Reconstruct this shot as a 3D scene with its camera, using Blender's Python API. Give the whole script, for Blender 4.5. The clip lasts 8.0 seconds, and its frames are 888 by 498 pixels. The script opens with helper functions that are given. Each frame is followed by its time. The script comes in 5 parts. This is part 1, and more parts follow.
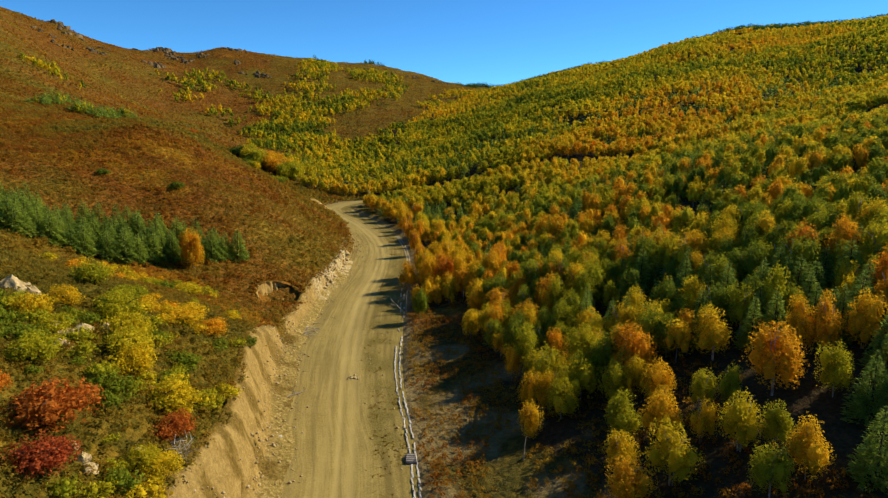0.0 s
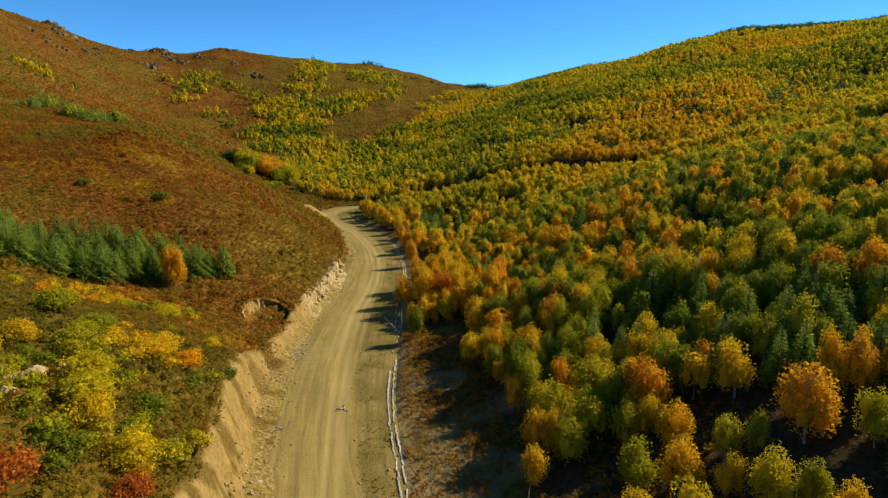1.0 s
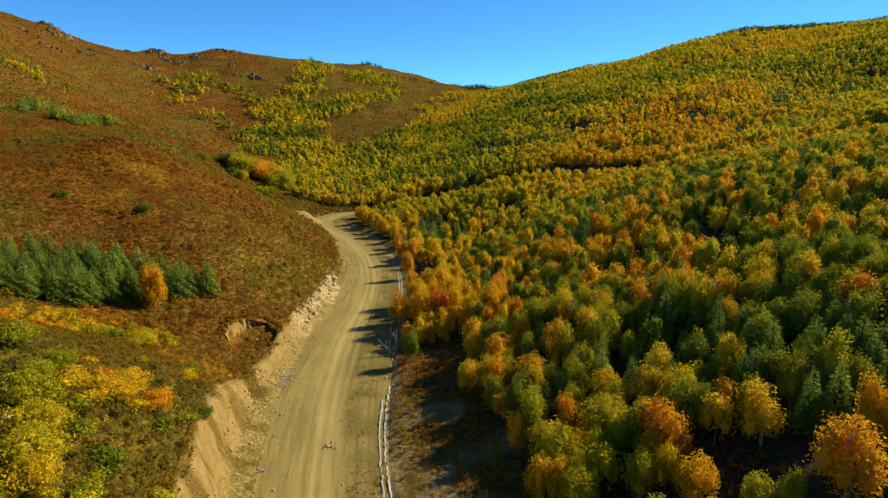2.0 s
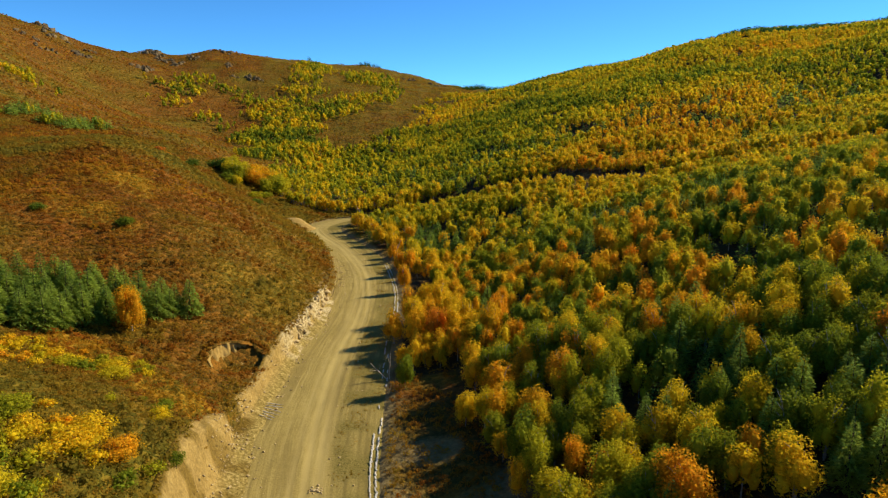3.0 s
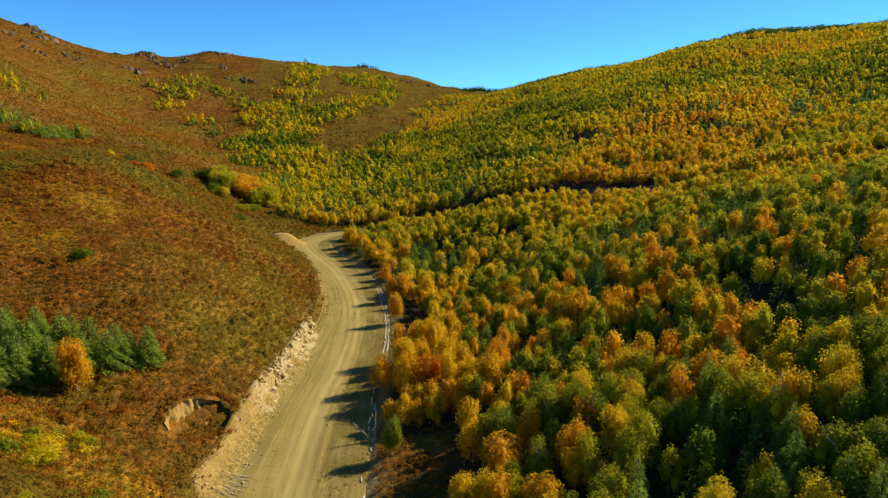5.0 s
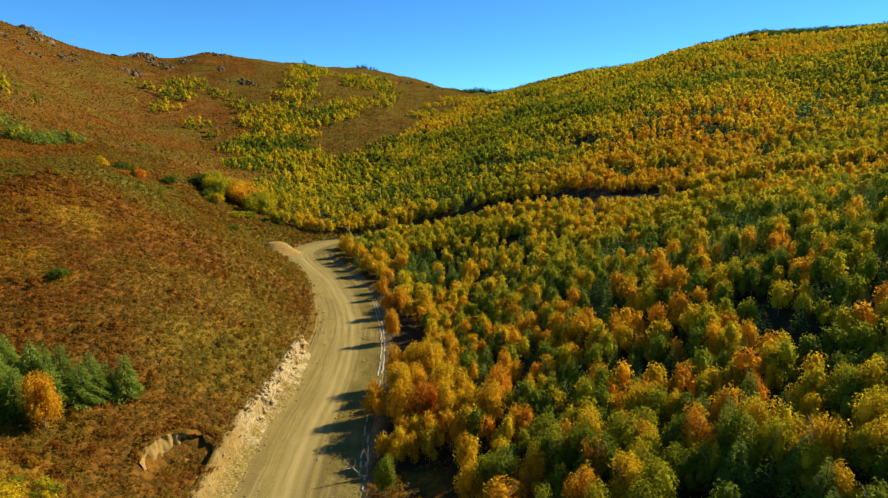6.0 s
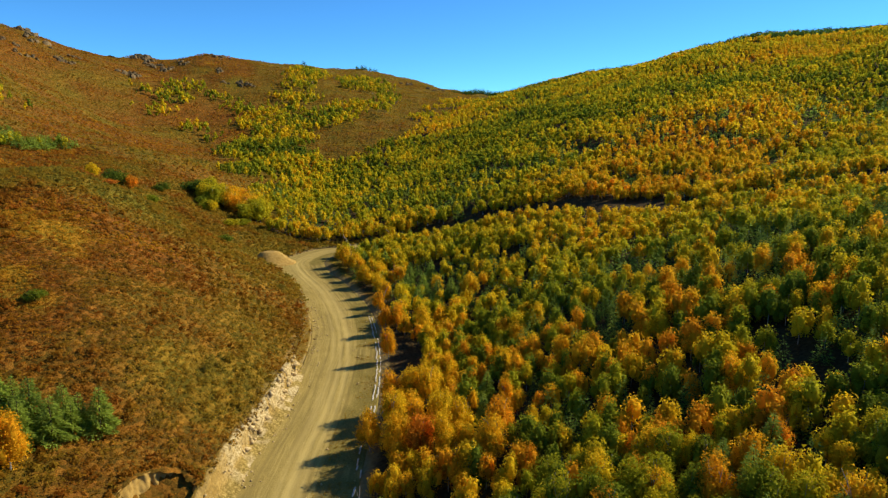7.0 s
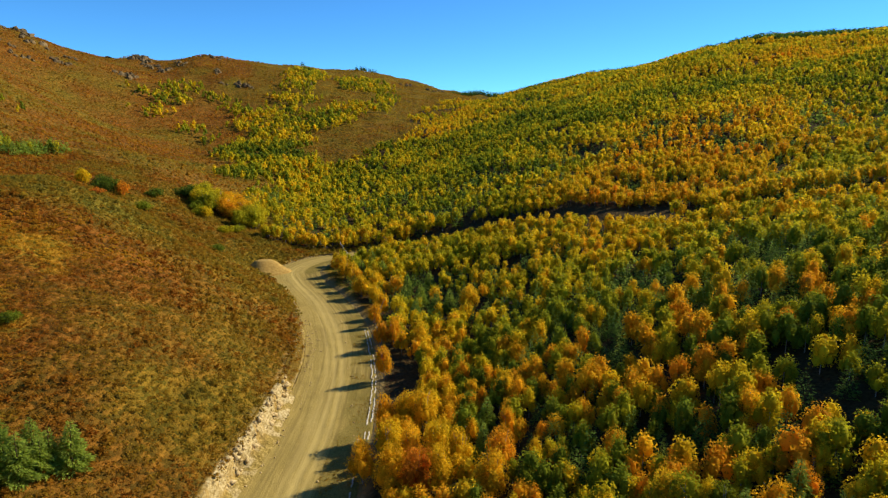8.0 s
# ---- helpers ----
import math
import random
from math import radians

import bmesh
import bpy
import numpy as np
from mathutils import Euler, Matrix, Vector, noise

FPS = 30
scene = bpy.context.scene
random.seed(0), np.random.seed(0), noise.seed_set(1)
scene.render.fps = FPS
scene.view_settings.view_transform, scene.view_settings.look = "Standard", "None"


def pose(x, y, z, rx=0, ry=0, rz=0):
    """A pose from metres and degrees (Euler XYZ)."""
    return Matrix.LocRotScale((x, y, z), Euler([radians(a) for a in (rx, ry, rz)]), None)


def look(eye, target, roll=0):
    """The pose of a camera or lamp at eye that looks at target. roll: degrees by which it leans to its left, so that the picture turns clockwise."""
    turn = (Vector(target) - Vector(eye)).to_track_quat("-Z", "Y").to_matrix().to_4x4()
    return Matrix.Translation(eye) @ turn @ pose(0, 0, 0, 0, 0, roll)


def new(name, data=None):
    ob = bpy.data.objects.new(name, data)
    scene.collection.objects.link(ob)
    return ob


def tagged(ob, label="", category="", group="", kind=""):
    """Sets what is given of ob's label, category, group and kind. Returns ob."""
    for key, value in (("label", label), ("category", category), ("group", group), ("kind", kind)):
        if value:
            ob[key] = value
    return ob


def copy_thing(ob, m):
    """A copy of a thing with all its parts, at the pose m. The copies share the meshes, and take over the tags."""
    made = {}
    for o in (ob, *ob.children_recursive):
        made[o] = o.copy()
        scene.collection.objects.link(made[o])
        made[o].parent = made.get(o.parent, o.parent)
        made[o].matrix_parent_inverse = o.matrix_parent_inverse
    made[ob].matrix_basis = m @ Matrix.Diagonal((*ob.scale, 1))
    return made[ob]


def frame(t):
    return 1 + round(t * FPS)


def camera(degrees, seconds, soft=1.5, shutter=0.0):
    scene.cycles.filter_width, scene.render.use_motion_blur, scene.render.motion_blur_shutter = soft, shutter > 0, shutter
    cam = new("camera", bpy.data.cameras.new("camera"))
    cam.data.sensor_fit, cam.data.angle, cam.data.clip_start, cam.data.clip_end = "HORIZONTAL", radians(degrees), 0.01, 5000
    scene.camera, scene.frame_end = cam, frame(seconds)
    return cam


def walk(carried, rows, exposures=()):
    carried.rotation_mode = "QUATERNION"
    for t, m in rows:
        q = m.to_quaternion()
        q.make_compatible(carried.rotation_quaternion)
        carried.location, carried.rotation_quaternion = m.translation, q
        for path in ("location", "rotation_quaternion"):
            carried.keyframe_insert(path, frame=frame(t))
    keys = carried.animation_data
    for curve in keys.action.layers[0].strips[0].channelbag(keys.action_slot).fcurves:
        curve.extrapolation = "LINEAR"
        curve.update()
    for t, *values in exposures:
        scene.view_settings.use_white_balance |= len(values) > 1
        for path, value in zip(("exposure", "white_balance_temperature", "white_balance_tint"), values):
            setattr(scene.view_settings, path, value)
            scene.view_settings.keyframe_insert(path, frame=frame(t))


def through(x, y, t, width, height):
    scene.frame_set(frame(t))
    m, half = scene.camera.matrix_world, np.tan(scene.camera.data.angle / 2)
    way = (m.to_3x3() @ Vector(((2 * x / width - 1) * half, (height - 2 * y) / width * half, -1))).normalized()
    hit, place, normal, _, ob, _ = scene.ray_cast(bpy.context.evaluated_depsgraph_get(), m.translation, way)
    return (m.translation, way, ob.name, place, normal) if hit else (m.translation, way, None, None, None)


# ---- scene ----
cam = camera(70.4, 8.0, soft=1.25)
METRES, EYE, TILT, LEAN, TURN = 60.0, 40.0, -11.5, 0.0, 0.0
ROWS = [
    (0.0, 0.0, 0.0, 0.0, 0.0, 0.0, -0.0),
    (0.5, 0.0036, 0.0589, 0.0257, -0.03, 0.0, 0.02),
    (1.0, 0.0076, 0.1184, 0.0522, -0.06, -0.0, 0.02),
    (1.5, 0.0118, 0.1781, 0.0791, -0.09, 0.0, 0.03),
    (3.0, 0.0234, 0.3552, 0.1609, -0.17, -0.0, 0.08),
    (3.5, 0.0278, 0.414, 0.1885, -0.19, -0.0, 0.09),
    (4.0, 0.0318, 0.4721, 0.2162, -0.21, -0.0, 0.13),
    (4.5, 0.036, 0.5297, 0.2432, -0.23, 0.0, 0.14),
    (6.0, 0.0485, 0.6937, 0.3287, -0.22, 0.02, 0.15),
    (6.5, 0.0521, 0.7457, 0.3578, -0.21, 0.04, 0.16),
    (7.0, 0.0557, 0.7966, 0.3863, -0.21, 0.05, 0.15),
    (7.5, 0.0591, 0.8468, 0.4133, -0.22, 0.06, 0.12),
    (8.0, 0.0624, 0.8958, 0.4389, -0.22, 0.05, 0.11),
]
walk(cam, [(t, pose(0, 0, EYE, TILT, LEAN, TURN) @ pose(METRES * x, METRES * y, METRES * z, 90 + pitch, roll, yaw)) for t, x, y, z, yaw, pitch, roll in ROWS], exposures=((0.0, 0.24), (1.5, 0.31), (3.5, 0.43), (8.0, 0.44)))

# ---- world, sun ----
SUN_FROM = Vector((12.0, 5.2, 8.8)).normalized()
world = bpy.data.worlds.new("world")
scene.world = world
world.use_nodes = True
wn = world.node_tree
sky = wn.nodes.new("ShaderNodeTexSky")
sky.sky_type, sky.sun_disc = "NISHITA", False
sky.sun_elevation = math.asin(SUN_FROM.z)
sky.sun_rotation = math.atan2(SUN_FROM.x, SUN_FROM.y)
sky.altitude, sky.air_density, sky.dust_density, sky.ozone_density = 2500, 0.8, 0.0, 3.0
tint = wn.nodes.new("ShaderNodeMix")
tint.data_type, tint.blend_type = "RGBA", "MULTIPLY"
tint.inputs[0].default_value, tint.inputs[7].default_value = 1.0, (0.41, 0.97, 1.32, 1)
wn.links.new(sky.outputs[0], tint.inputs[6])
wn.links.new(tint.outputs[2], wn.nodes["Background"].inputs[0])
wn.nodes["Background"].inputs[1].default_value = 0.108
sun = new("sun", bpy.data.lights.new("sun", "SUN"))
sun.data.energy, sun.data.angle, sun.data.color = 5.0, radians(0.5), (1.0, 0.87, 0.63)
sun.matrix_world = look(Vector((0, 0, 300)) + SUN_FROM * 100, (0, 0, 300))


# ---- mesh helpers ----
def mesh_from(name, verts, faces, attrs=None, smooth=False):
    """A mesh from arrays: verts n x 3, faces m x 3 or m x 4; attrs: named numbers, one for each vertex."""
    verts, faces = np.asarray(verts, np.float32), np.asarray(faces, np.int32)
    me = bpy.data.meshes.new(name)
    m, k = faces.shape
    me.vertices.add(len(verts))
    me.vertices.foreach_set("co", verts.ravel())
    me.loops.add(m * k)
    me.loops.foreach_set("vertex_index", faces.ravel())
    me.polygons.add(m)
    me.polygons.foreach_set("loop_start", np.arange(0, m * k, k, dtype=np.int32))
    if smooth:
        me.polygons.foreach_set("use_smooth", np.ones(m, bool))
    for key, values in (attrs or {}).items():
        me.attributes.new(key, "FLOAT", "POINT").data.foreach_set("value", np.asarray(values, np.float32))
    me.update()
    return me


def grid_faces(rows, cols):
    i = np.arange(rows * cols).reshape(rows, cols)
    return np.stack([i[:-1, :-1], i[:-1, 1:], i[1:, 1:], i[1:, :-1]], -1).reshape(-1, 4)


def part(name, me, material, parent=None, label=""):
    """A mesh (or bmesh) as one object, under a thing where one is given."""
    if isinstance(me, bmesh.types.BMesh):
        bm, me = me, bpy.data.meshes.new(name)
        bm.to_mesh(me)
        bm.free()
    if material and not me.materials:
        me.materials.append(material)
    ob = new(name, me)
    ob.parent = parent
    return tagged(ob, label)


def value_noise(x, y, seed=0):
    """Smooth noise from 0 to 1 over the plane, one cell a unit."""
    x, y = np.asarray(x, float), np.asarray(y, float)
    ix, iy = np.floor(x).astype(np.int64), np.floor(y).astype(np.int64)
    fx, fy = x - ix, y - iy
    fx, fy = fx * fx * (3 - 2 * fx), fy * fy * (3 - 2 * fy)

    def corner(a, b):
        h = (a * 374761393 + b * 668265263 + seed * 974711) & 0x7FFFFFFF
        h = ((h ^ (h >> 13)) * 1274126177) & 0x7FFFFFFF
        return ((h ^ (h >> 16)) & 0xFFFF) / 65535.0

    low = corner(ix, iy) * (1 - fx) + corner(ix + 1, iy) * fx
    high = corner(ix, iy + 1) * (1 - fx) + corner(ix + 1, iy + 1) * fx
    return low * (1 - fy) + high * fy


def fbm(x, y, size, octaves=4, seed=0):
    total, gain, norm = 0.0, 1.0, 0.0
    for k in range(octaves):
        total = total + gain * value_noise(np.asarray(x) / size * 2**k, np.asarray(y) / size * 2**k, seed + 17 * k)
        norm, gain = norm + gain, gain * 0.5
    return total / norm


def ramp01(v, a, b):
    f = np.clip((np.asarray(v, float) - a) / (b - a), 0, 1)
    return f * f * (3 - 2 * f)


# ---- the lie of the land ----
# Heights on a fan of stations that widens up the valley: each row one station farther, each column one bearing.
WEST_SLOPE = (
    (37, 33, 29, 24, 17),
    (39, 35, 30, 25, 22),
    (41, 37, 32, 26, 20),
    (44, 41, 35, 27, 16),
    (51, 45, 39, 34, 29),
    (63, 51, 41, 39, 38),
    (83, 64, 47, 37, 27),
    (109, 87, 66, 46, 36),
    (148, 114, 80, 49, 29),
    (184, 144, 96, 58, 36),
    (206, 174, 141, 105, 80),
    (216, 192, 160, 137, 141),
    (211, 188, 168, 152, 149),
    (201, 179, 161, 146, 140),
)
VALLEY = (
    (10, 3, 1, 0, 2),
    (15, 5, 1, 3, 7),
    (14, 3, 0, 4, 11),
    (9, 1, 2, 8, 16),
    (20, 3, 1, 10, 21),
    (21, 3, 2, 12, 20),
    (10, 1, 8, 20, 27),
    (15, 7, 16, 30, 43),
    (17, 11, 23, 43, 63),
    (35, 34, 40, 59, 80),
    (70, 68, 60, 79, 97),
    (127, 101, 88, 85, 116),
    (145, 139, 111, 93, 126),
    (138, 133, 114, 99, 97),
)
EAST_SLOPE = (
    (5, 7, 9, 11, 13),
    (11, 14, 18, 20, 23),
    (17, 22, 26, 29, 33),
    (24, 29, 34, 38, 43),
    (30, 34, 39, 47, 55),
    (29, 36, 44, 56, 69),
    (35, 41, 50, 66, 84),
    (55, 57, 62, 81, 102),
    (77, 83, 94, 107, 121),
    (106, 117, 124, 133, 139),
    (120, 140, 144, 148, 153),
    (126, 141, 151, 158, 165),
    (130, 138, 151, 164, 177),
    (115, 134, 152, 171, 189),
)

LAND = np.hstack([np.array(t, float) for t in (WEST_SLOPE, VALLEY, EAST_SLOPE)])


def spline(f):
    return np.stack([-0.5 * f + f * f - 0.5 * f**3, 1 - 2.5 * f * f + 1.5 * f**3, 0.5 * f + 2 * f * f - 1.5 * f**3, 0.5 * f**3 - 0.5 * f * f], -1)


def land(x, y):
    shape = np.shape(x)
    x, y = np.ravel(x), np.ravel(y)
    reach = np.maximum(y + 100, 30.0)
    rows, cols = LAND.shape
    a = np.clip((x / reach + 0.7) / 0.1, 0, cols - 1.001)
    b = np.clip(np.log(reach / 120.0) / 0.2, 0, rows - 1.001)
    i, j = np.floor(a).astype(int), np.floor(b).astype(int)
    wa, wb = spline(a - i), spline(b - j)
    cols_at = np.clip(i[:, None] + np.arange(-1, 3), 0, cols - 1)
    rows_at = np.clip(j[:, None] + np.arange(-1, 3), 0, rows - 1)
    return np.einsum("nab,na,nb->n", LAND[rows_at[:, None, :], cols_at[:, :, None]], wa, wb).reshape(shape)


# The dirt road: x, y, z and half its width at stations along its middle.
ROAD = (
    (-2, -160, 0, 7.5), (-4, -60, 0, 7.5), (-6, 0, 0, 7.8), (-8, 30, 0, 8.0), (-10.5, 61, 0, 8.1), (-15.2, 90, 0, 9.1),
    (-17.6, 112, 0, 10.0), (-18.6, 140, 0, 9.6), (-18.2, 165, 0, 9.2), (-20.3, 197, 0, 8.4), (-25.2, 222, 0, 8.6),
    (-34, 247, 0, 8.2), (-44, 268, 0.2, 8.0), (-50, 286, 0.5, 8.5), (-45, 301, 1.0, 7.0), (-32, 308, 2.0, 5.0),
    (-12, 309, 4.0, 4.0), (15, 300, 9.0, 2.2), (45, 283, 17.0, 1.8), (73, 264, 24.0, 1.7),
)


def along(stations, step=1.2):
    """A smooth line through stations, at even steps."""
    pts = np.array(stations, float)
    ext = np.vstack([2 * pts[0] - pts[1], pts, 2 * pts[-1] - pts[-2]])
    out = []
    for k in range(len(pts) - 1):
        n = max(2, int(np.linalg.norm(pts[k + 1, :2] - pts[k, :2]) / step))
        out.append(spline(np.arange(n) / n) @ ext[k : k + 4])
    return np.vstack(out + [pts[-1:]])


MIDDLE = along(ROAD)
TANGENT = np.gradient(MIDDLE[:, :2], axis=0)
TANGENT /= np.linalg.norm(TANGENT, axis=1)[:, None]


def off_road(x, y):
    """Distance from the road's middle (to its right: plus), its height there and half its width."""
    shape = np.shape(x)
    p = np.stack([np.ravel(x), np.ravel(y)], -1)
    d, z, w = np.full(len(p), 999.0), np.zeros(len(p)), np.full(len(p), 8.0)
    near = np.flatnonzero((p[:, 0] > -150) & (p[:, 0] < 230) & (p[:, 1] > -220) & (p[:, 1] < 400))
    for some in np.array_split(near, max(1, len(near) // 4000)):
        gap = p[some, None] - MIDDLE[None, :, :2]
        k = (gap**2).sum(-1).argmin(1)
        v, t = p[some] - MIDDLE[k, :2], TANGENT[k]
        side = np.where(v[:, 0] * t[:, 1] - v[:, 1] * t[:, 0] > 0, 1, -1)
        d[some], z[some], w[some] = side * np.linalg.norm(v, axis=1), MIDDLE[k, 2], MIDDLE[k, 3]
    return d.reshape(shape), z.reshape(shape), w.reshape(shape)


def scar_axes(x, y):
    """Where a place lies in the slipped hollow: its distance from the middle (1 on the rim) and how far up the slope."""
    p, q = (x + 33.0) / 4.8, (y - 124.0) / 7.2
    return np.hypot(p, q), ramp01(0.6 * q - 0.7 * p, -0.5, 0.35)


def off_scar(x, y):
    """True where brush grows: outside the bare face of the hollow."""
    r, up = scar_axes(x, y)
    return (r > 1.04) | (r < 0.66) | (up < 0.25)


def cut_slope(y):
    """How steep the cutting is along the road."""
    steep = (2.1 + 1.7 * ramp01(y, 108, 135)) * (0.86 + 0.28 * fbm(y, 0 * y, 15, 2, 27))
    return steep + (0.35 - steep) * ramp01(y, 232, 258)


# Knolls on the ridges: x, y, height and half widths.
KNOLLS = ((-412, 948, 10, 20, 40), (-455, 790, 5, 14, 30), (-330, 985, 5, 26, 50), (-214, 1085, 5, 30, 40), (-128, 1170, 6, 40, 40), (-40, 1195, 5, 40, 40), (76, 1165, 5, 30, 40), (140, 1080, 11, 55, 70))


def hill_z(x, y):
    """The slopes as they would be without the road."""
    far = np.clip((np.hypot(x, y) - 150) / 500, 0, 1)
    knolls = sum(h * np.exp(-(((x - kx) / rx) ** 2) - ((y - ky) / ry) ** 2) for kx, ky, h, rx, ry in KNOLLS)
    return land(x, y) + knolls + (fbm(x, y, 30, 3, 3) - 0.5) * (2.0 + 5 * far) + (fbm(x, y, 7, 2, 8) - 0.5) * 0.9


def ground_z(x, y):
    x, y = np.asarray(x, float), np.asarray(y, float)
    z = hill_z(x, y)
    d, rz, w = off_road(x, y)
    a = np.abs(d) - w
    wide = np.maximum(a, 0)
    left = np.clip(z, rz - 1, rz + wide * cut_slope(y))
    right = np.clip(z, rz - 0.2 - wide * 0.55, rz + wide * 0.45)
    z = np.where(a > 60, z, np.where(d < 0, left, right))
    r, up = scar_axes(x, y)
    z = z - 2.5 * up * (1 - 0.55 * ramp01(y, 125, 131)) * (0.45 + 0.55 * ramp01(y, 119, 124)) * (1 - ramp01(r, 0.92, 1.1))
    return np.where(a < 0, rz - 0.5 * ramp01(-a, 0.0, 1.0), z)


def measure_bank():
    """How wide the cutting is, from its foot to the untouched slope, for stations along the road."""
    k = np.arange(0, np.abs(MIDDLE[:, 1] - 262).argmin(), 2)
    steps = np.arange(0, 9, 0.25)
    left = np.stack([-TANGENT[k, 1], TANGENT[k, 0]], -1)
    probe = MIDDLE[k, None, :2] + left[:, None] * (MIDDLE[k, 3, None] + steps)[..., None]
    over = land(probe[..., 0], probe[..., 1]) + 0.2 < MIDDLE[k, 2, None] + steps * cut_slope(probe[..., 1])
    reach = np.where(over.any(1), steps[over.argmax(1)], 8.0)
    reach = np.convolve(np.pad(reach, 1, mode="edge"), np.ones(3) / 3, "valid").clip(0.8, 7.5)
    return MIDDLE[k, 1], reach


BANK_Y, BANK_REACH = measure_bank()


def bank_reach(y):
    return np.interp(y, BANK_Y, BANK_REACH) + 1.9 * np.exp(-(((y - 100.0) / 7.0) ** 2))


def bank_z(x, y, d, rz, w):
    """The cutting: a loose apron of earth at the foot, a steep face over it."""
    s, reach = -d - w, bank_reach(y)
    spill = 2.0 * (1 - ramp01(y, 176, 186)) + 1.8 * (fbm(x, y, 8, 2, 99) - 0.5)
    apron = rz - 0.1 + (0.3 + 0.12 * ramp01(y, 90, 130)) * (s + spill)
    face = rz + (s - 0.26 * reach) * cut_slope(y) / 0.74 - 2.2 * np.exp(-(((y - 109.0) / 3.0) ** 2))
    return np.maximum(apron, np.minimum(hill_z(x, y) + 0.05, face))


def grown_over(y):
    """Where the cutting is broken down and brush reaches nearly to the road."""
    return np.exp(-(((y - 109.0) / 3.6) ** 2)) + ramp01(y, 178, 184)


# ---- materials ----
def material(name):
    mat = bpy.data.materials.new(name)
    mat.use_nodes = True
    nodes, links = mat.node_tree.nodes, mat.node_tree.links
    return mat, nodes, links, nodes["Principled BSDF"]


def node(nodes, kind, **values):
    made = nodes.new(kind)
    for key, value in values.items():
        made.inputs[key].default_value = value
    return made


def noise_node(nodes, links, scale, detail=4.0, rough=0.6, coords="Object"):
    tc = nodes.new("ShaderNodeTexCoord")
    nz = node(nodes, "ShaderNodeTexNoise", Scale=scale, Detail=detail, Roughness=rough)
    links.new(tc.outputs[coords], nz.inputs["Vector"])
    return nz.outputs["Fac"]


def ramp_node(nodes, links, fac, stops):
    r = nodes.new("ShaderNodeValToRGB")
    while len(r.color_ramp.elements) < len(stops):
        r.color_ramp.elements.new(0.5)
    for e, (at, colour) in zip(r.color_ramp.elements, stops):
        e.position, e.color = at, (*colour, 1)
    links.new(fac, r.inputs[0])
    return r.outputs[0]


def mix_node(nodes, links, fac, a, b, how="MIX"):
    m = nodes.new("ShaderNodeMix")
    m.data_type, m.blend_type = "RGBA", how
    for socket, value in ((m.inputs[0], fac), (m.inputs[6], a), (m.inputs[7], b)):
        if isinstance(value, bpy.types.NodeSocket):
            links.new(value, socket)
        elif isinstance(value, tuple):
            socket.default_value = (*value, 1)
        else:
            socket.default_value = value
    return m.outputs[2]


def attr_node(nodes, key):
    at = nodes.new("ShaderNodeAttribute")
    at.attribute_name = key
    return at.outputs["Fac"]


def bump_node(nodes, links, bsdf, fac, strength=0.5, distance=0.1):
    b = node(nodes, "ShaderNodeBump", Strength=strength, Distance=distance)
    links.new(fac, b.inputs["Height"])
    links.new(b.outputs[0], bsdf.inputs["Normal"])


def plain_material(name, dark, light, scale=3.0, rough=0.9, bump=0.4, distance=0.05):
    mat, nodes, links, bsdf = material(name)
    fac = noise_node(nodes, links, scale, 6.0, 0.65)
    links.new(ramp_node(nodes, links, fac, ((0.3, dark), (0.7, light))), bsdf.inputs["Base Color"])
    bsdf.inputs["Roughness"].default_value = rough
    bsdf.inputs["Specular IOR Level"].default_value = 0.08
    bump_node(nodes, links, bsdf, fac, bump, distance)
    return mat


def leaf_material(name, stops, through=0.35, uneven=0.3):
    """Leaves whose colour goes by the tone of their plant; light shines through them in part."""
    mat, nodes, links, bsdf = material(name)
    tone = attr_node(nodes, "tone")
    rnd = nodes.new("ShaderNodeObjectInfo").outputs["Random"]
    spread = node(nodes, "ShaderNodeMapRange", **{"To Min": -0.06, "To Max": 0.06})
    links.new(rnd, spread.inputs["Value"])
    add = nodes.new("ShaderNodeMath")
    links.new(tone, add.inputs[0])
    links.new(spread.outputs[0], add.inputs[1])
    colour = ramp_node(nodes, links, add.outputs[0], stops)
    island = nodes.new("ShaderNodeNewGeometry").outputs["Random Per Island"]
    shade = node(nodes, "ShaderNodeMapRange", **{"To Min": 1 - uneven, "To Max": 1 + uneven})
    links.new(island, shade.inputs["Value"])
    hsv = nodes.new("ShaderNodeHueSaturation")
    links.new(colour, hsv.inputs["Color"])
    links.new(shade.outputs[0], hsv.inputs["Value"])
    bsdf.inputs["Roughness"].default_value = 0.8
    bsdf.inputs["Specular IOR Level"].default_value = 0.06
    links.new(hsv.outputs[0], bsdf.inputs["Base Color"])
    trans = nodes.new("ShaderNodeBsdfTranslucent")
    links.new(hsv.outputs[0], trans.inputs["Color"])
    mixed = node(nodes, "ShaderNodeMixShader", Fac=through)
    links.new(bsdf.outputs[0], mixed.inputs[1])
    links.new(trans.outputs[0], mixed.inputs[2])
    links.new(mixed.outputs[0], nodes["Material Output"].inputs["Surface"])
    return mat


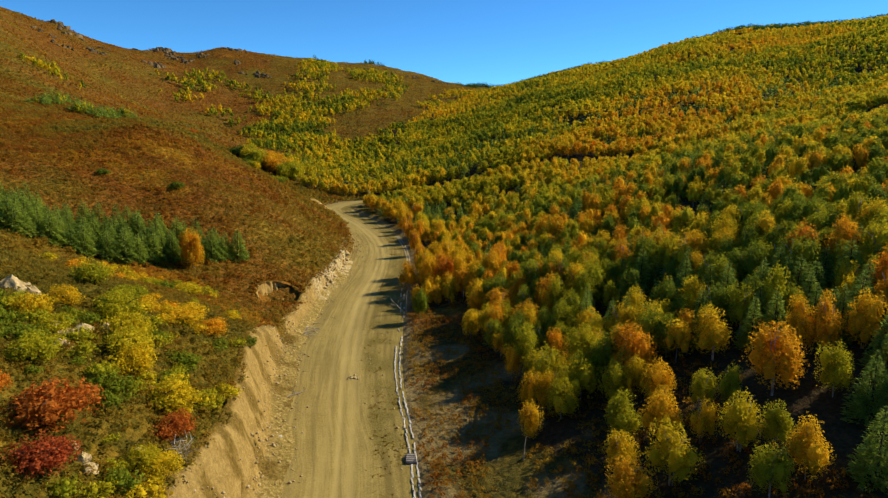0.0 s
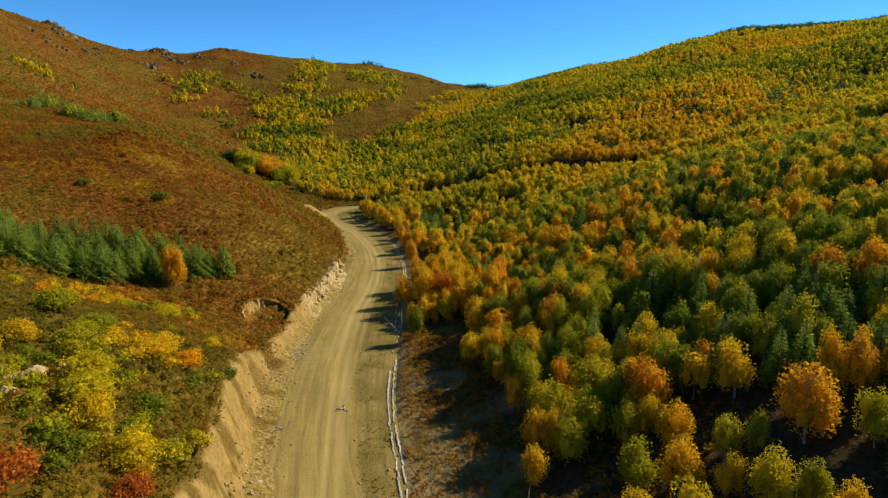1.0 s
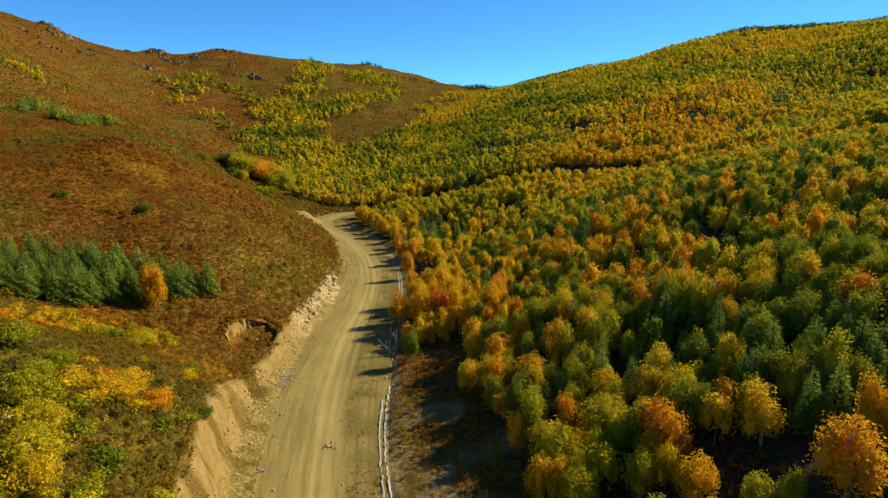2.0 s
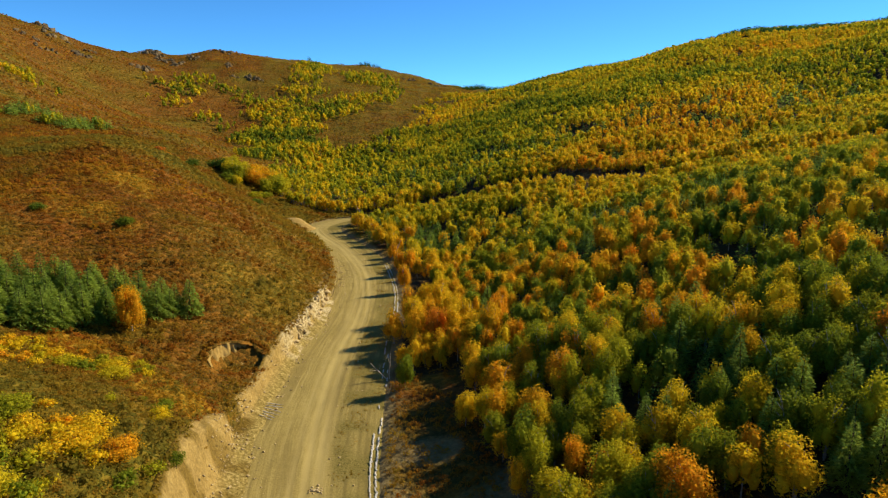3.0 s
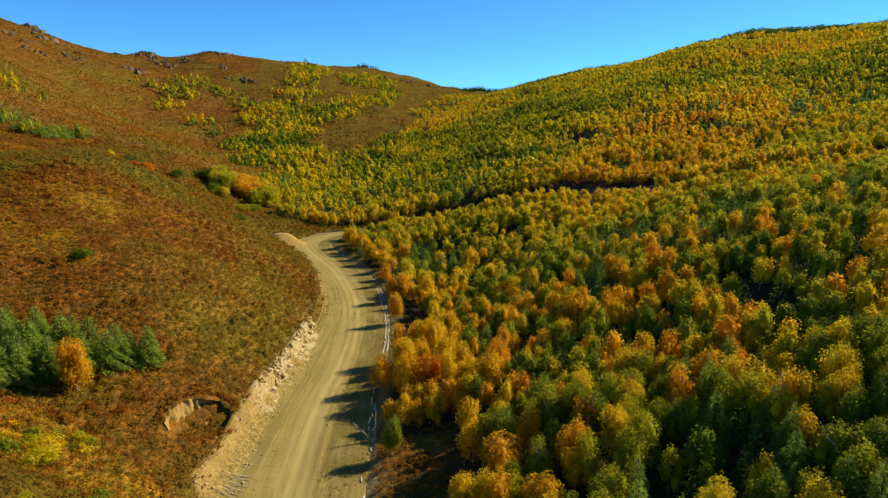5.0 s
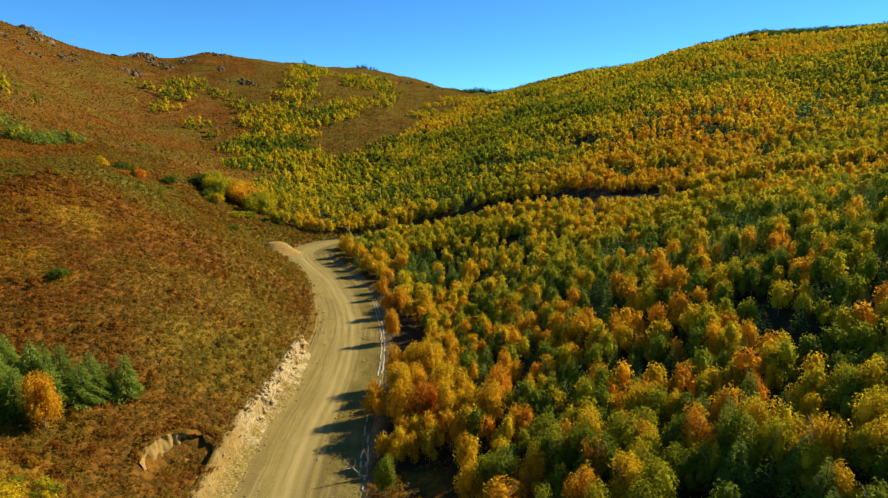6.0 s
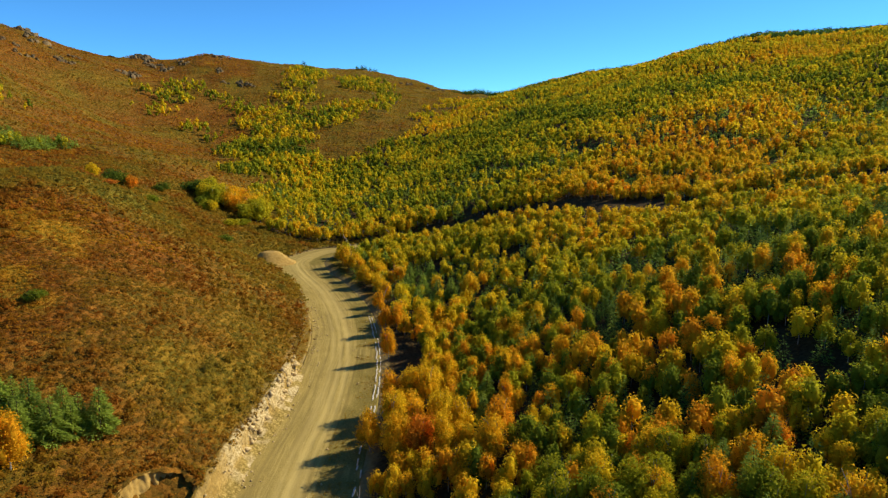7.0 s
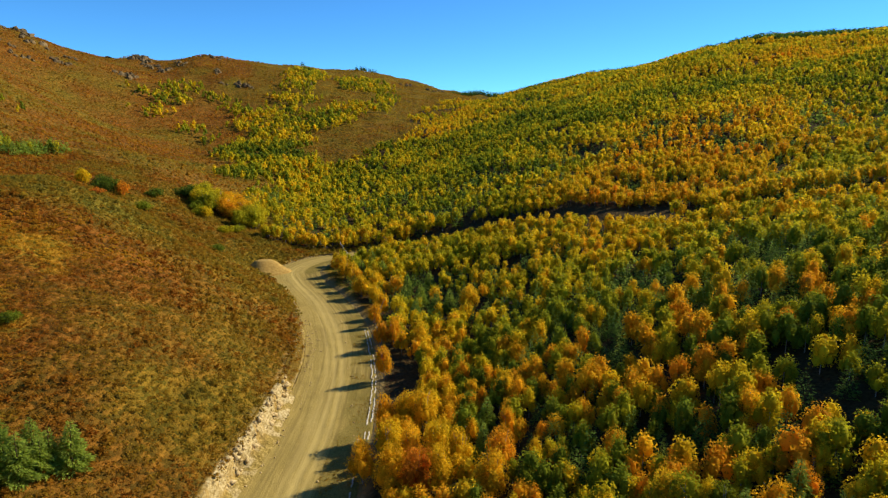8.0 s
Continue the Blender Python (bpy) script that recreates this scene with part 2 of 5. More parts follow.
LEAVES = leaf_material("autumn_leaves", (
    (0.0, (0.085, 0.135, 0.016)), (0.2, (0.22, 0.255, 0.015)), (0.32, (0.43, 0.39, 0.014)), (0.45, (0.68, 0.50, 0.014)), (0.65, (0.74, 0.44, 0.014)),
    (0.82, (0.74, 0.31, 0.014)), (1.0, (0.40, 0.07, 0.025))), 0.5)
NEEDLES = leaf_material("needles", ((0.0, (0.06, 0.115, 0.02)), (0.5, (0.13, 0.21, 0.03)), (1.0, (0.32, 0.40, 0.055))), 0.52)
SHRUBS = leaf_material("shrub_leaves", (
    (0.0, (0.215, 0.175, 0.023)), (0.2, (0.325, 0.215, 0.02)), (0.45, (0.305, 0.15, 0.013)), (0.65, (0.32, 0.112, 0.012)), (0.74, (0.42, 0.21, 0.015)),
    (0.85, (0.46, 0.25, 0.016)), (1.0, (0.46, 0.07, 0.022))), 0.62, 0.2)
BARK = plain_material("birch_bark", (0.12, 0.10, 0.08), (0.45, 0.42, 0.36), 2.0)
DARK_BARK = plain_material("conifer_bark", (0.03, 0.022, 0.016), (0.10, 0.07, 0.05), 3.0)
ROCK = plain_material("pale_rock", (0.26, 0.18, 0.065), (0.62, 0.48, 0.25), 0.9, 0.95, 0.8, 0.3)
DARK_ROCK = plain_material("lichen_rock", (0.075, 0.05, 0.022), (0.25, 0.175, 0.085), 0.3, 0.95, 0.8, 0.5)
WHITE_STONE = plain_material("white_stone", (0.42, 0.38, 0.30), (0.72, 0.67, 0.56), 2.5, 0.9, 0.5, 0.05)
DRY_WOOD = plain_material("dry_grey_wood", (0.22, 0.18, 0.13), (0.50, 0.44, 0.35), 2.0)
SAND = plain_material("loose_sand", (0.25, 0.155, 0.038), (0.44, 0.295, 0.088), 1.1, 0.95, 0.5, 0.15)
CONCRETE = plain_material("dark_concrete", (0.07, 0.07, 0.07), (0.18, 0.17, 0.16), 1.5)


def ground_material():
    mat, nodes, links, bsdf = material("hill_ground")
    mid = noise_node(nodes, links, 0.25, 6.0, 0.7)
    fine = noise_node(nodes, links, 1.8, 6.0, 0.7)
    slope = ramp_node(nodes, links, attr_node(nodes, "tone"), ((0.0, (0.135, 0.11, 0.013)), (0.25, (0.155, 0.1, 0.012)), (0.45, (0.16, 0.083, 0.012)), (0.65, (0.165, 0.067, 0.011)), (0.74, (0.23, 0.125, 0.012)), (0.85, (0.26, 0.15, 0.013))))
    tc = nodes.new("ShaderNodeTexCoord")
    cells = node(nodes, "ShaderNodeTexVoronoi", Scale=0.95, Randomness=1.0)
    links.new(tc.outputs["Object"], cells.inputs["Vector"])
    each = nodes.new("ShaderNodeSeparateColor")
    links.new(cells.outputs["Color"], each.inputs[0])
    bands = nodes.new("ShaderNodeMapping")
    bands.inputs["Scale"].default_value = (0.05, 0.05, 0.6)
    links.new(tc.outputs["Object"], bands.inputs["Vector"])
    ledge = node(nodes, "ShaderNodeTexNoise", Scale=1.0, Detail=5.0, Roughness=0.65)
    links.new(bands.outputs[0], ledge.inputs["Vector"])
    for fac, dull, bright in ((each.outputs[0], (0.62, 0.72, 0.7), (1.3, 1.2, 1.1)), (fine, (0.6, 0.62, 0.7), (1.32, 1.3, 1.3)), (mid, (0.74, 0.8, 0.9), (1.22, 1.16, 1.1)), (ledge.outputs["Fac"], (0.7, 0.7, 0.7), (1.3, 1.3, 1.3))):
        slope = mix_node(nodes, links, 1.0, slope, ramp_node(nodes, links, fac, ((0.3, dull), (0.7, bright))), "MULTIPLY")
    litter = ramp_node(nodes, links, fine, ((0.3, (0.028, 0.02, 0.009)), (0.7, (0.09, 0.062, 0.026))))
    colour = mix_node(nodes, links, attr_node(nodes, "forest"), slope, litter)
    sand = ramp_node(nodes, links, fine, ((0.3, (0.17, 0.12, 0.045)), (0.7, (0.30, 0.225, 0.095))))
    colour = mix_node(nodes, links, attr_node(nodes, "bare"), colour, sand)
    links.new(colour, bsdf.inputs["Base Color"])
    bsdf.inputs["Roughness"].default_value = 0.95
    bsdf.inputs["Specular IOR Level"].default_value = 0.03
    hump = nodes.new("ShaderNodeMath")
    hump.operation = "SUBTRACT"
    links.new(fine, hump.inputs[0])
    links.new(cells.outputs["Distance"], hump.inputs[1])
    bump_node(nodes, links, bsdf, hump.outputs[0], 0.7, 0.5)
    return mat


def road_material():
    mat, nodes, links, bsdf = material("packed_dirt")
    mid = noise_node(nodes, links, 0.35, 6.0, 0.65)
    fine = noise_node(nodes, links, 4.0, 6.0, 0.75)
    dirt = ramp_node(nodes, links, mid, ((0.3, (0.25, 0.18, 0.042)), (0.7, (0.41, 0.30, 0.08))))
    dirt = mix_node(nodes, links, 0.5, dirt, ramp_node(nodes, links, fine, ((0.34, (0.13, 0.095, 0.025)), (0.66, (0.47, 0.36, 0.12)))))
    lines = nodes.new("ShaderNodeCombineXYZ")
    links.new(attr_node(nodes, "across"), lines.inputs[0])
    links.new(attr_node(nodes, "run"), lines.inputs[1])
    drag = node(nodes, "ShaderNodeTexNoise", Scale=1.0, Detail=6.0, Roughness=0.7)
    links.new(lines.outputs[0], drag.inputs["Vector"])
    dirt = mix_node(nodes, links, 0.3, dirt, ramp_node(nodes, links, drag.outputs["Fac"], ((0.36, (0.17, 0.125, 0.036)), (0.5, (0.33, 0.25, 0.075)), (0.64, (0.52, 0.40, 0.15)))))
    dirt = mix_node(nodes, links, attr_node(nodes, "streak"), dirt, (0.17, 0.125, 0.04))
    dirt = mix_node(nodes, links, attr_node(nodes, "wheel"), dirt, (0.50, 0.38, 0.13))
    weeds = ramp_node(nodes, links, fine, ((0.35, (0.10, 0.082, 0.018)), (0.65, (0.27, 0.205, 0.055))))
    dirt = mix_node(nodes, links, attr_node(nodes, "weeds"), dirt, weeds)
    links.new(dirt, bsdf.inputs["Base Color"])
    bsdf.inputs["Roughness"].default_value = 0.95
    bsdf.inputs["Specular IOR Level"].default_value = 0.03
    bump_node(nodes, links, bsdf, fine, 0.5, 0.12)
    return mat


GROUND, DIRT = ground_material(), road_material()


# ---- ground and road ----
def stretched(fine_from, fine_to, step, low, high, growth=1.045):
    mid = np.arange(fine_from, fine_to + step / 2, step)
    out, s = [mid], step
    up, down = [mid[-1]], [mid[0]]
    while up[-1] < high:
        s *= growth
        up.append(up[-1] + min(s, 30))
    s = step
    while down[-1] > low:
        s *= growth
        down.append(down[-1] - min(s, 30))
    return np.concatenate([np.array(down[1:])[::-1], mid, np.array(up[1:])])


# Woods up the western gullies: x, y, half length, half width, turn in degrees.
GROVES = (
    (-183, 968, 19, 66, 0), (-177, 880, 18, 22, 0), (-170, 820, 23, 27, 0), (-173, 745, 20, 28, 0), (-106, 996, 34, 60, 0), (-65, 873, 11, 45, 0), (-90, 792, 30, 26, 0),
    (-113, 732, 24, 38, 0), (-140, 708, 30, 40, 0), (-184, 712, 19, 32, 0), (-300, 796, 12, 15, 0), (-293, 818, 14, 16, 0), (-271, 805, 14, 9, 0), (-250, 795, 13, 9, 0),
    (-224, 771, 12, 13, 0), (-203, 746, 11, 16, 0),
)
GULLY_WOODS = (
    (-313, 746, 12, 6, 0), (-287, 753, 17, 17, 0), (-278, 706, 9, 11, 0), (-280, 685, 11, 8, 0), (-230, 661, 10, 12, 0), (-209, 640, 8, 8, 0), (-148, 622, 30, 50, 0),
    (-158, 588, 18, 46, 0), (-118, 540, 26, 42, 0), (-130, 494, 12, 40, 0), (-90, 512, 30, 20, 0), (-18, 768, 13, 22, 0), (-14, 828, 5, 14, 0), (8, 842, 14, 12, 0), (30, 905, 28, 28, 0), (52, 860, 26, 40, 0),
    (-262, 430, 11, 12, 0), (-76, 405, 24, 48, 0),
)


def in_groves(x, y):
    inside = np.zeros(np.shape(x), bool)
    ragged = 0.95 + 0.7 * fbm(x, y, 18, 3, 33)
    for gx, gy, rx, ry, turn in GROVES + GULLY_WOODS:
        c, s = math.cos(radians(turn)), math.sin(radians(turn))
        u, v = (x - gx) * c + (y - gy) * s, (y - gy) * c - (x - gx) * s
        inside |= (u / rx) ** 2 + (v / ry) ** 2 < ragged
    return inside


def wooded(x, y):
    """Where the forest stands: 0 or 1."""
    x, y = np.asarray(x, float), np.asarray(y, float)
    d, _, w = off_road(x, y)
    edge = fbm(x, y, 60, 3, 31)
    clearing = (y < 127) & (x < np.maximum(13 - 0.24 * (y - 65), 7 - 0.12 * (y - 95)) + 5 * (value_noise(x / 5, y / 5, 35) - 0.5))
    beyond = (d < -w - 15) & (x > -2) & (y > 250)
    near = (y <= 330) & ((d > w + 2.5) | beyond) & ((x > -30) | (y > 290) & (x > -42)) & ~clearing & ~((d < w + 9) & (y > 163) & (y < 198)) & ~((d < w + 5) & (y > 190) & (y < 245))
    west_line = np.interp(y, (318, 416, 450, 505, 540, 568, 610, 682, 760, 800, 833, 1000, 1250), (-72, -86, -98, -98, -88, -57, -38, -23, -4, 40, 66, 92, 120)) + (edge - 0.5) * 20
    up_valley = (y > 318) & (x > west_line) & (y < 1250)
    return np.where((near | up_valley | in_groves(x, y)) & (np.abs(d) > np.where(y > 250, w + 3.5, w + 2)), 1.0, 0.0)


def patch_tone(x, y):
    """Rust on the broad slope, olive on the spur and higher up, a golden patch at its foot."""
    t = 0.09 + 0.13 * ramp01(y, 82, 96) + 0.34 * ramp01(y + 0.2 * (x + 45), 110, 132) - 0.2 * ramp01(y, 190, 270) + 0.08 * ramp01(y, 480, 620)
    t = t + (0.7 + 1.0 * ramp01(y, 104, 130) - 0.6 * ramp01(y, 270, 360)) * (fbm(x, y, 28, 4, 71) - 0.5)
    spur = 0.75 * ramp01(x + 0.25 * (y - 150), -68, -42) * ramp01(y, 125, 160)
    gold = 0.95 * np.exp(-((0.39 * (x + 45) + 0.92 * (y - 108)) / 6) ** 2 - ((0.39 * (y - 108) - 0.92 * (x + 45)) / 18) ** 2)
    t = t + ramp01(gold, 0.2, 0.45) * (0.86 - t)
    return t + spur * (0.2 + 0.6 * (fbm(x, y, 14, 3, 74) - 0.5) - t)


def brush_tone(x, y):
    t = patch_tone(x, y) + 0.5 * (value_noise(x / 3.5, y / 3.5, 73) - 0.5) + 0.15 * (RNG.random(len(x)) - 0.5)
    return np.clip(t, 0, 0.88)


def build_ground():
    xs = stretched(-62, 30, 0.9, -1600, 1600)
    ys = stretched(25, 325, 1.9, -420, 2200)
    x, y = np.meshgrid(xs, ys)
    z = ground_z(x, y)
    d, rz, w = off_road(x, y)
    a = np.abs(d) - w
    sunk = (d < 0) & (a > -0.5) & (a < bank_reach(y) + 0.4) & (y > 36) & (y < 235)
    z = np.where(sunk, np.where(a < 0.6 * bank_reach(y), rz - 0.8, z - 1.6), z)
    bare = (1 - ramp01(a + 2.5 * (fbm(x, y, 5, 3, 12) - 0.5), 0.3, 3.0)) * (a < 8) * (x < 0)
    soil = ramp01(fbm(x, y, 6, 3, 14), 0.44, 0.56) * (y < 104) * (d > w) * (x < 18)
    trees = wooded(x, y)
    floor = np.maximum(trees * (~in_groves(x, y) | (x > -60)), (x > -10) & (y < 330) & (d > w) & (d < 260) | (x > 0) & (y > 240) & (y < 330))
    floor = floor * (1 - 0.6 * ((y < 127) & (x < 40) & (d > w) & (trees < 0.5)))
    me = mesh_from("ground", np.stack([x, y, z], -1).reshape(-1, 3), grid_faces(*x.shape),
                   {"forest": floor.ravel(), "bare": np.maximum(bare, 0.75 * soil).ravel(), "tone": np.clip(patch_tone(x, y), 0, 0.88).ravel()}, smooth=True)
    tagged(part("ground", me, GROUND), "autumn hillsides of brown brush round a valley", "ground", kind="structure")


def build_road():
    n, across = len(MIDDLE), 61
    u = np.linspace(-1, 1, across)
    right = np.stack([TANGENT[:, 1], -TANGENT[:, 0]], -1)
    wide = MIDDLE[:, 3:4] + 0.6
    off = wide * u
    x, y = (MIDDLE[:, k : k + 1] + right[:, k : k + 1] * off for k in (0, 1))
    run = np.arange(n)[:, None] * 1.2
    # two pairs of ruts, wandering along the middle of the road
    wander = 1.2 * np.sin(run / 37.0) + 0.7 * np.sin(run / 13.0 + 1)
    wheel, rut = np.zeros_like(x), np.zeros_like(x)
    for at, deep in ((-2.9, 0.6), (-1.2, 1.0), (0.5, 0.9)):
        near = np.exp(-(((off - at - 0.5 * wander - 0.3) / (0.6 + 0.25 * np.sin(run / 19 + at))) ** 2)) * (0.55 + 0.75 * fbm(off * 0.4 + at, run * 0.05, 1.0, 2, 4))
        wheel = np.maximum(wheel, deep * near)
        rut = rut + 0.07 * deep * near
    weeds = ramp01(off, 2.4, 3.8) * (0.3 + 0.7 * ramp01(fbm(x, y, 5, 3, 5), 0.3, 0.6))
    streak = ramp01(fbm(off * 1.7 + 0.6 * wander, run * 0.035, 1.0, 3, 6), 0.5, 0.72) * (0.5 + 0.5 * ramp01(off, 1.0, 3.0))
    for at in (4.6, 6.3):
        streak = np.maximum(streak, 0.9 * np.exp(-(((off - at - 0.25 * wander) / 0.22) ** 2)))
    z = MIDDLE[:, 2:3] + 0.06 * (1 - u**2) - rut + 0.3 * (fbm(x, y, 4, 3, 9) - 0.5) - 0.9 * ramp01(np.abs(u), 0.93, 1.0)
    me = mesh_from("road", np.stack([x, y, z], -1).reshape(-1, 3), grid_faces(n, across),
                   {"wheel": wheel.ravel() * 0.6, "weeds": weeds.ravel(), "streak": streak.ravel() * 0.95, "across": (off * 2.6 + 0.5 * wander + 3.0 * fbm(x, y, 9, 3, 18)).ravel(), "run": (run * 0.07 + 0 * x).ravel()}, smooth=True)
    me.flip_normals()
    tagged(part("road", me, DIRT), "unpaved dirt road with pale wheel tracks", "road", kind="structure")


build_ground()
build_road()


# ---- plants ----
RNG = np.random.default_rng(7)


def leaf_cloud(n, size, heights, radius, lobes=7, seed=0, up=0.4, tight=0.5):
    """Leaf clumps as small triangles over the lobes of a crown: upright plumes with rounded tops, and lobes round their foot."""
    rng = np.random.default_rng(seed)
    lo, hi = heights
    high = hi - lo
    tops = max(2, lobes // 2)
    mid, rad = [], []
    for k in range(lobes):
        ang = k * 2.4 + rng.random() * 1.2
        if k < tops:
            out, tip = radius * (0.15 + 0.4 * rng.random()) * (k > 0), 1.0 - 0.25 * rng.random() * (k > 0)
            tall = high * (0.26 + 0.12 * rng.random())
            mid.append((math.cos(ang) * out, math.sin(ang) * out, lo + high * tip - tall))
            rad.append((radius * (0.38 + 0.16 * rng.random()),) * 2 + (tall,))
        else:
            out = radius * (0.45 + 0.2 * rng.random())
            mid.append((math.cos(ang) * out, math.sin(ang) * out, lo + high * (0.22 + 0.28 * rng.random())))
            rad.append((radius * (0.36 + 0.14 * rng.random()),) * 2 + (high * (0.16 + 0.08 * rng.random()),))
    mid, rad = np.array(mid), np.array(rad)
    share = rad[:, 0] * rad[:, 2]
    k = rng.choice(lobes, n, p=share / share.sum())
    out = rng.normal(size=(n, 3))
    out /= np.linalg.norm(out, axis=1)[:, None]
    p = mid[k] + out * rad[k] * (0.6 + 0.5 * rng.random((n, 1)))
    p[:, 2] = np.clip(p[:, 2], lo, None)
    face = out + rng.normal(size=(n, 3)) * tight + (0, 0, up)
    face /= np.linalg.norm(face, axis=1)[:, None]
    a = np.cross(face, rng.normal(size=(n, 3)) * 0.35 + (0, 0, 1))
    a /= np.linalg.norm(a, axis=1)[:, None]
    b = np.cross(a, face)
    b *= np.where((rng.random((n, 1)) < 0.8) == (b[:, 2:] > 0), 1, -1)
    s = size * (0.6 + 0.8 * rng.random((n, 1)))
    v = np.stack([p - a * s * 0.5, p + a * s * 0.5 - b * s * 0.15, p + b * s * 0.95], 1).reshape(-1, 3)
    return v, np.arange(3 * n).reshape(-1, 3)


def tufts_on(n, size, heights, radius, rng):
    """Leaf clumps lying close over a rounded crown, like shingles turned at random."""
    lo, hi = heights
    out = rng.normal(size=(n, 3)) + (0, 0, 0.35)
    out /= np.linalg.norm(out, axis=1)[:, None]
    lump = 0.9 + 0.16 * np.sin(4.0 * out[:, :1] + rng.random() * 6) * np.cos(5.0 * out[:, 1:2] + rng.random() * 6)
    p = out * (radius, radius, 0.5 * (hi - lo)) * lump * (0.74 + 0.46 * rng.random((n, 1)) ** 0.8) + (0, 0, 0.5 * (lo + hi))
    face = out + rng.normal(size=(n, 3)) * 0.8
    face /= np.linalg.norm(face, axis=1)[:, None]
    a = np.cross(face, rng.normal(size=(n, 3)))
    a /= np.linalg.norm(a, axis=1)[:, None]
    b = np.cross(a, face)
    s = size * (0.6 + 0.8 * rng.random((n, 1)))
    b = b * np.where(b[:, 2:] < -0.2, -1, 1)
    return np.stack([p - a * s * 0.5 - b * s * 0.4, p + a * s * 0.5 - b * s * 0.4, p + b * s * 0.85], 1).reshape(-1, 3), np.arange(3 * n).reshape(-1, 3)


def crown_lobes(lobes, heights, radius, rng):
    """Middles and half sizes of a crown's lobes: upright plumes above, rounder ones at their foot."""
    lo, hi = heights
    high, tops = hi - lo, max(1, (lobes + 1) // 2)
    mid, rad = [], []
    for k in range(lobes):
        ang = k * 2.4 + rng.random() * 1.2
        if k < tops:
            out, tip = radius * (0.25 + 0.35 * rng.random()) * (k > 0), 1.0 - 0.3 * rng.random() * (k > 0)
            tall = high * (0.27 + 0.12 * rng.random())
            wide = radius * (0.42 + 0.16 * rng.random())
            mid.append((math.cos(ang) * out, math.sin(ang) * out, lo + high * tip - tall))
        else:
            out, tall = radius * (0.45 + 0.25 * rng.random()), high * (0.18 + 0.1 * rng.random())
            wide = radius * (0.38 + 0.16 * rng.random())
            mid.append((math.cos(ang) * out, math.sin(ang) * out, lo + high * (0.22 + 0.25 * rng.random())))
        rad.append((wide, wide, tall))
    return np.array(mid), np.array(rad)


def plume_crown(lobes, tufts, size, heights, radius, seed=0, heart=0.64):
    """A leafy crown: dense lobes with leaf clumps lying over them and standing off a little."""
    rng = np.random.default_rng(seed)
    mid, rad = crown_lobes(lobes, heights, radius, rng)
    share = (rad[:, 0] * rad[:, 2]) / (rad[:, 0] * rad[:, 2]).sum()
    rings, sides = 3, 5
    i = np.arange(rings * sides).reshape(rings, sides)
    j = np.roll(i, -1, 1)
    f = np.vstack([np.stack([i[:-1], j[:-1], j[1:]], -1).reshape(-1, 3), np.stack([i[:-1], j[1:], i[1:]], -1).reshape(-1, 3), np.stack([i[-1], j[-1], np.full(sides, rings * sides)], -1)])
    pieces = []
    for m, r, part_of in zip(mid, rad, share):
        pol, ang = np.meshgrid(np.linspace(-1.1, 0.85, rings), np.arange(sides) * 2 * np.pi / sides, indexing="ij")
        ang = ang + rng.random() * 6
        lump = heart * (0.85 + 0.3 * rng.random(pol.shape))
        v = np.stack([np.cos(pol) * np.cos(ang) * lump, np.cos(pol) * np.sin(ang) * lump, np.sin(pol) * lump], -1).reshape(-1, 3)
        pieces.append((np.vstack([v, [(0, 0, heart)]]) * r + m, f))
        n = max(3, int(tufts * part_of))
        v, tf = tufts_on(n, size, (-r[2], r[2]), r[0], rng)
        pieces.append((v + m, tf))
    return joined(pieces)


def needle_cloud(n, size, heights, radius, seed=0):
    """Conifer twigs: small triangles on ragged, slightly drooping boughs round a stem."""
    rng = np.random.default_rng(seed)
    lo, hi = heights
    t = 1 - np.sqrt(rng.random(n))
    t = 0.45 * np.round(t * 11 + 0.3 * rng.normal(size=n)) / 11 + 0.55 * t
    t = np.clip(t, 0, 1)
    ang = rng.random(n) * 6.283
    lobe = 0.85 + 0.25 * np.sin(5 * ang + 20 * t)
    r = radius * (1.02 - t) ** 0.8 * lobe * (0.45 + 0.6 * rng.random(n) ** 0.6)
    way = np.stack([np.cos(ang), np.sin(ang), rng.normal(size=n) * 0.3 + 0.05], -1)
    p = np.stack([np.cos(ang) * r, np.sin(ang) * r, lo + (hi - lo) * t - 0.1 * r], -1)
    side = np.stack([-np.sin(ang), np.cos(ang), rng.normal(size=n) * 0.6], -1)
    s = size * (0.6 + 0.8 * rng.random((n, 1))) * (1.1 - 0.5 * t[:, None])
    v = np.stack([p - side * s * 0.32, p + side * s * 0.32, p + way * s * 1.35], 1).reshape(-1, 3)
    return v, np.arange(3 * n).reshape(-1, 3)


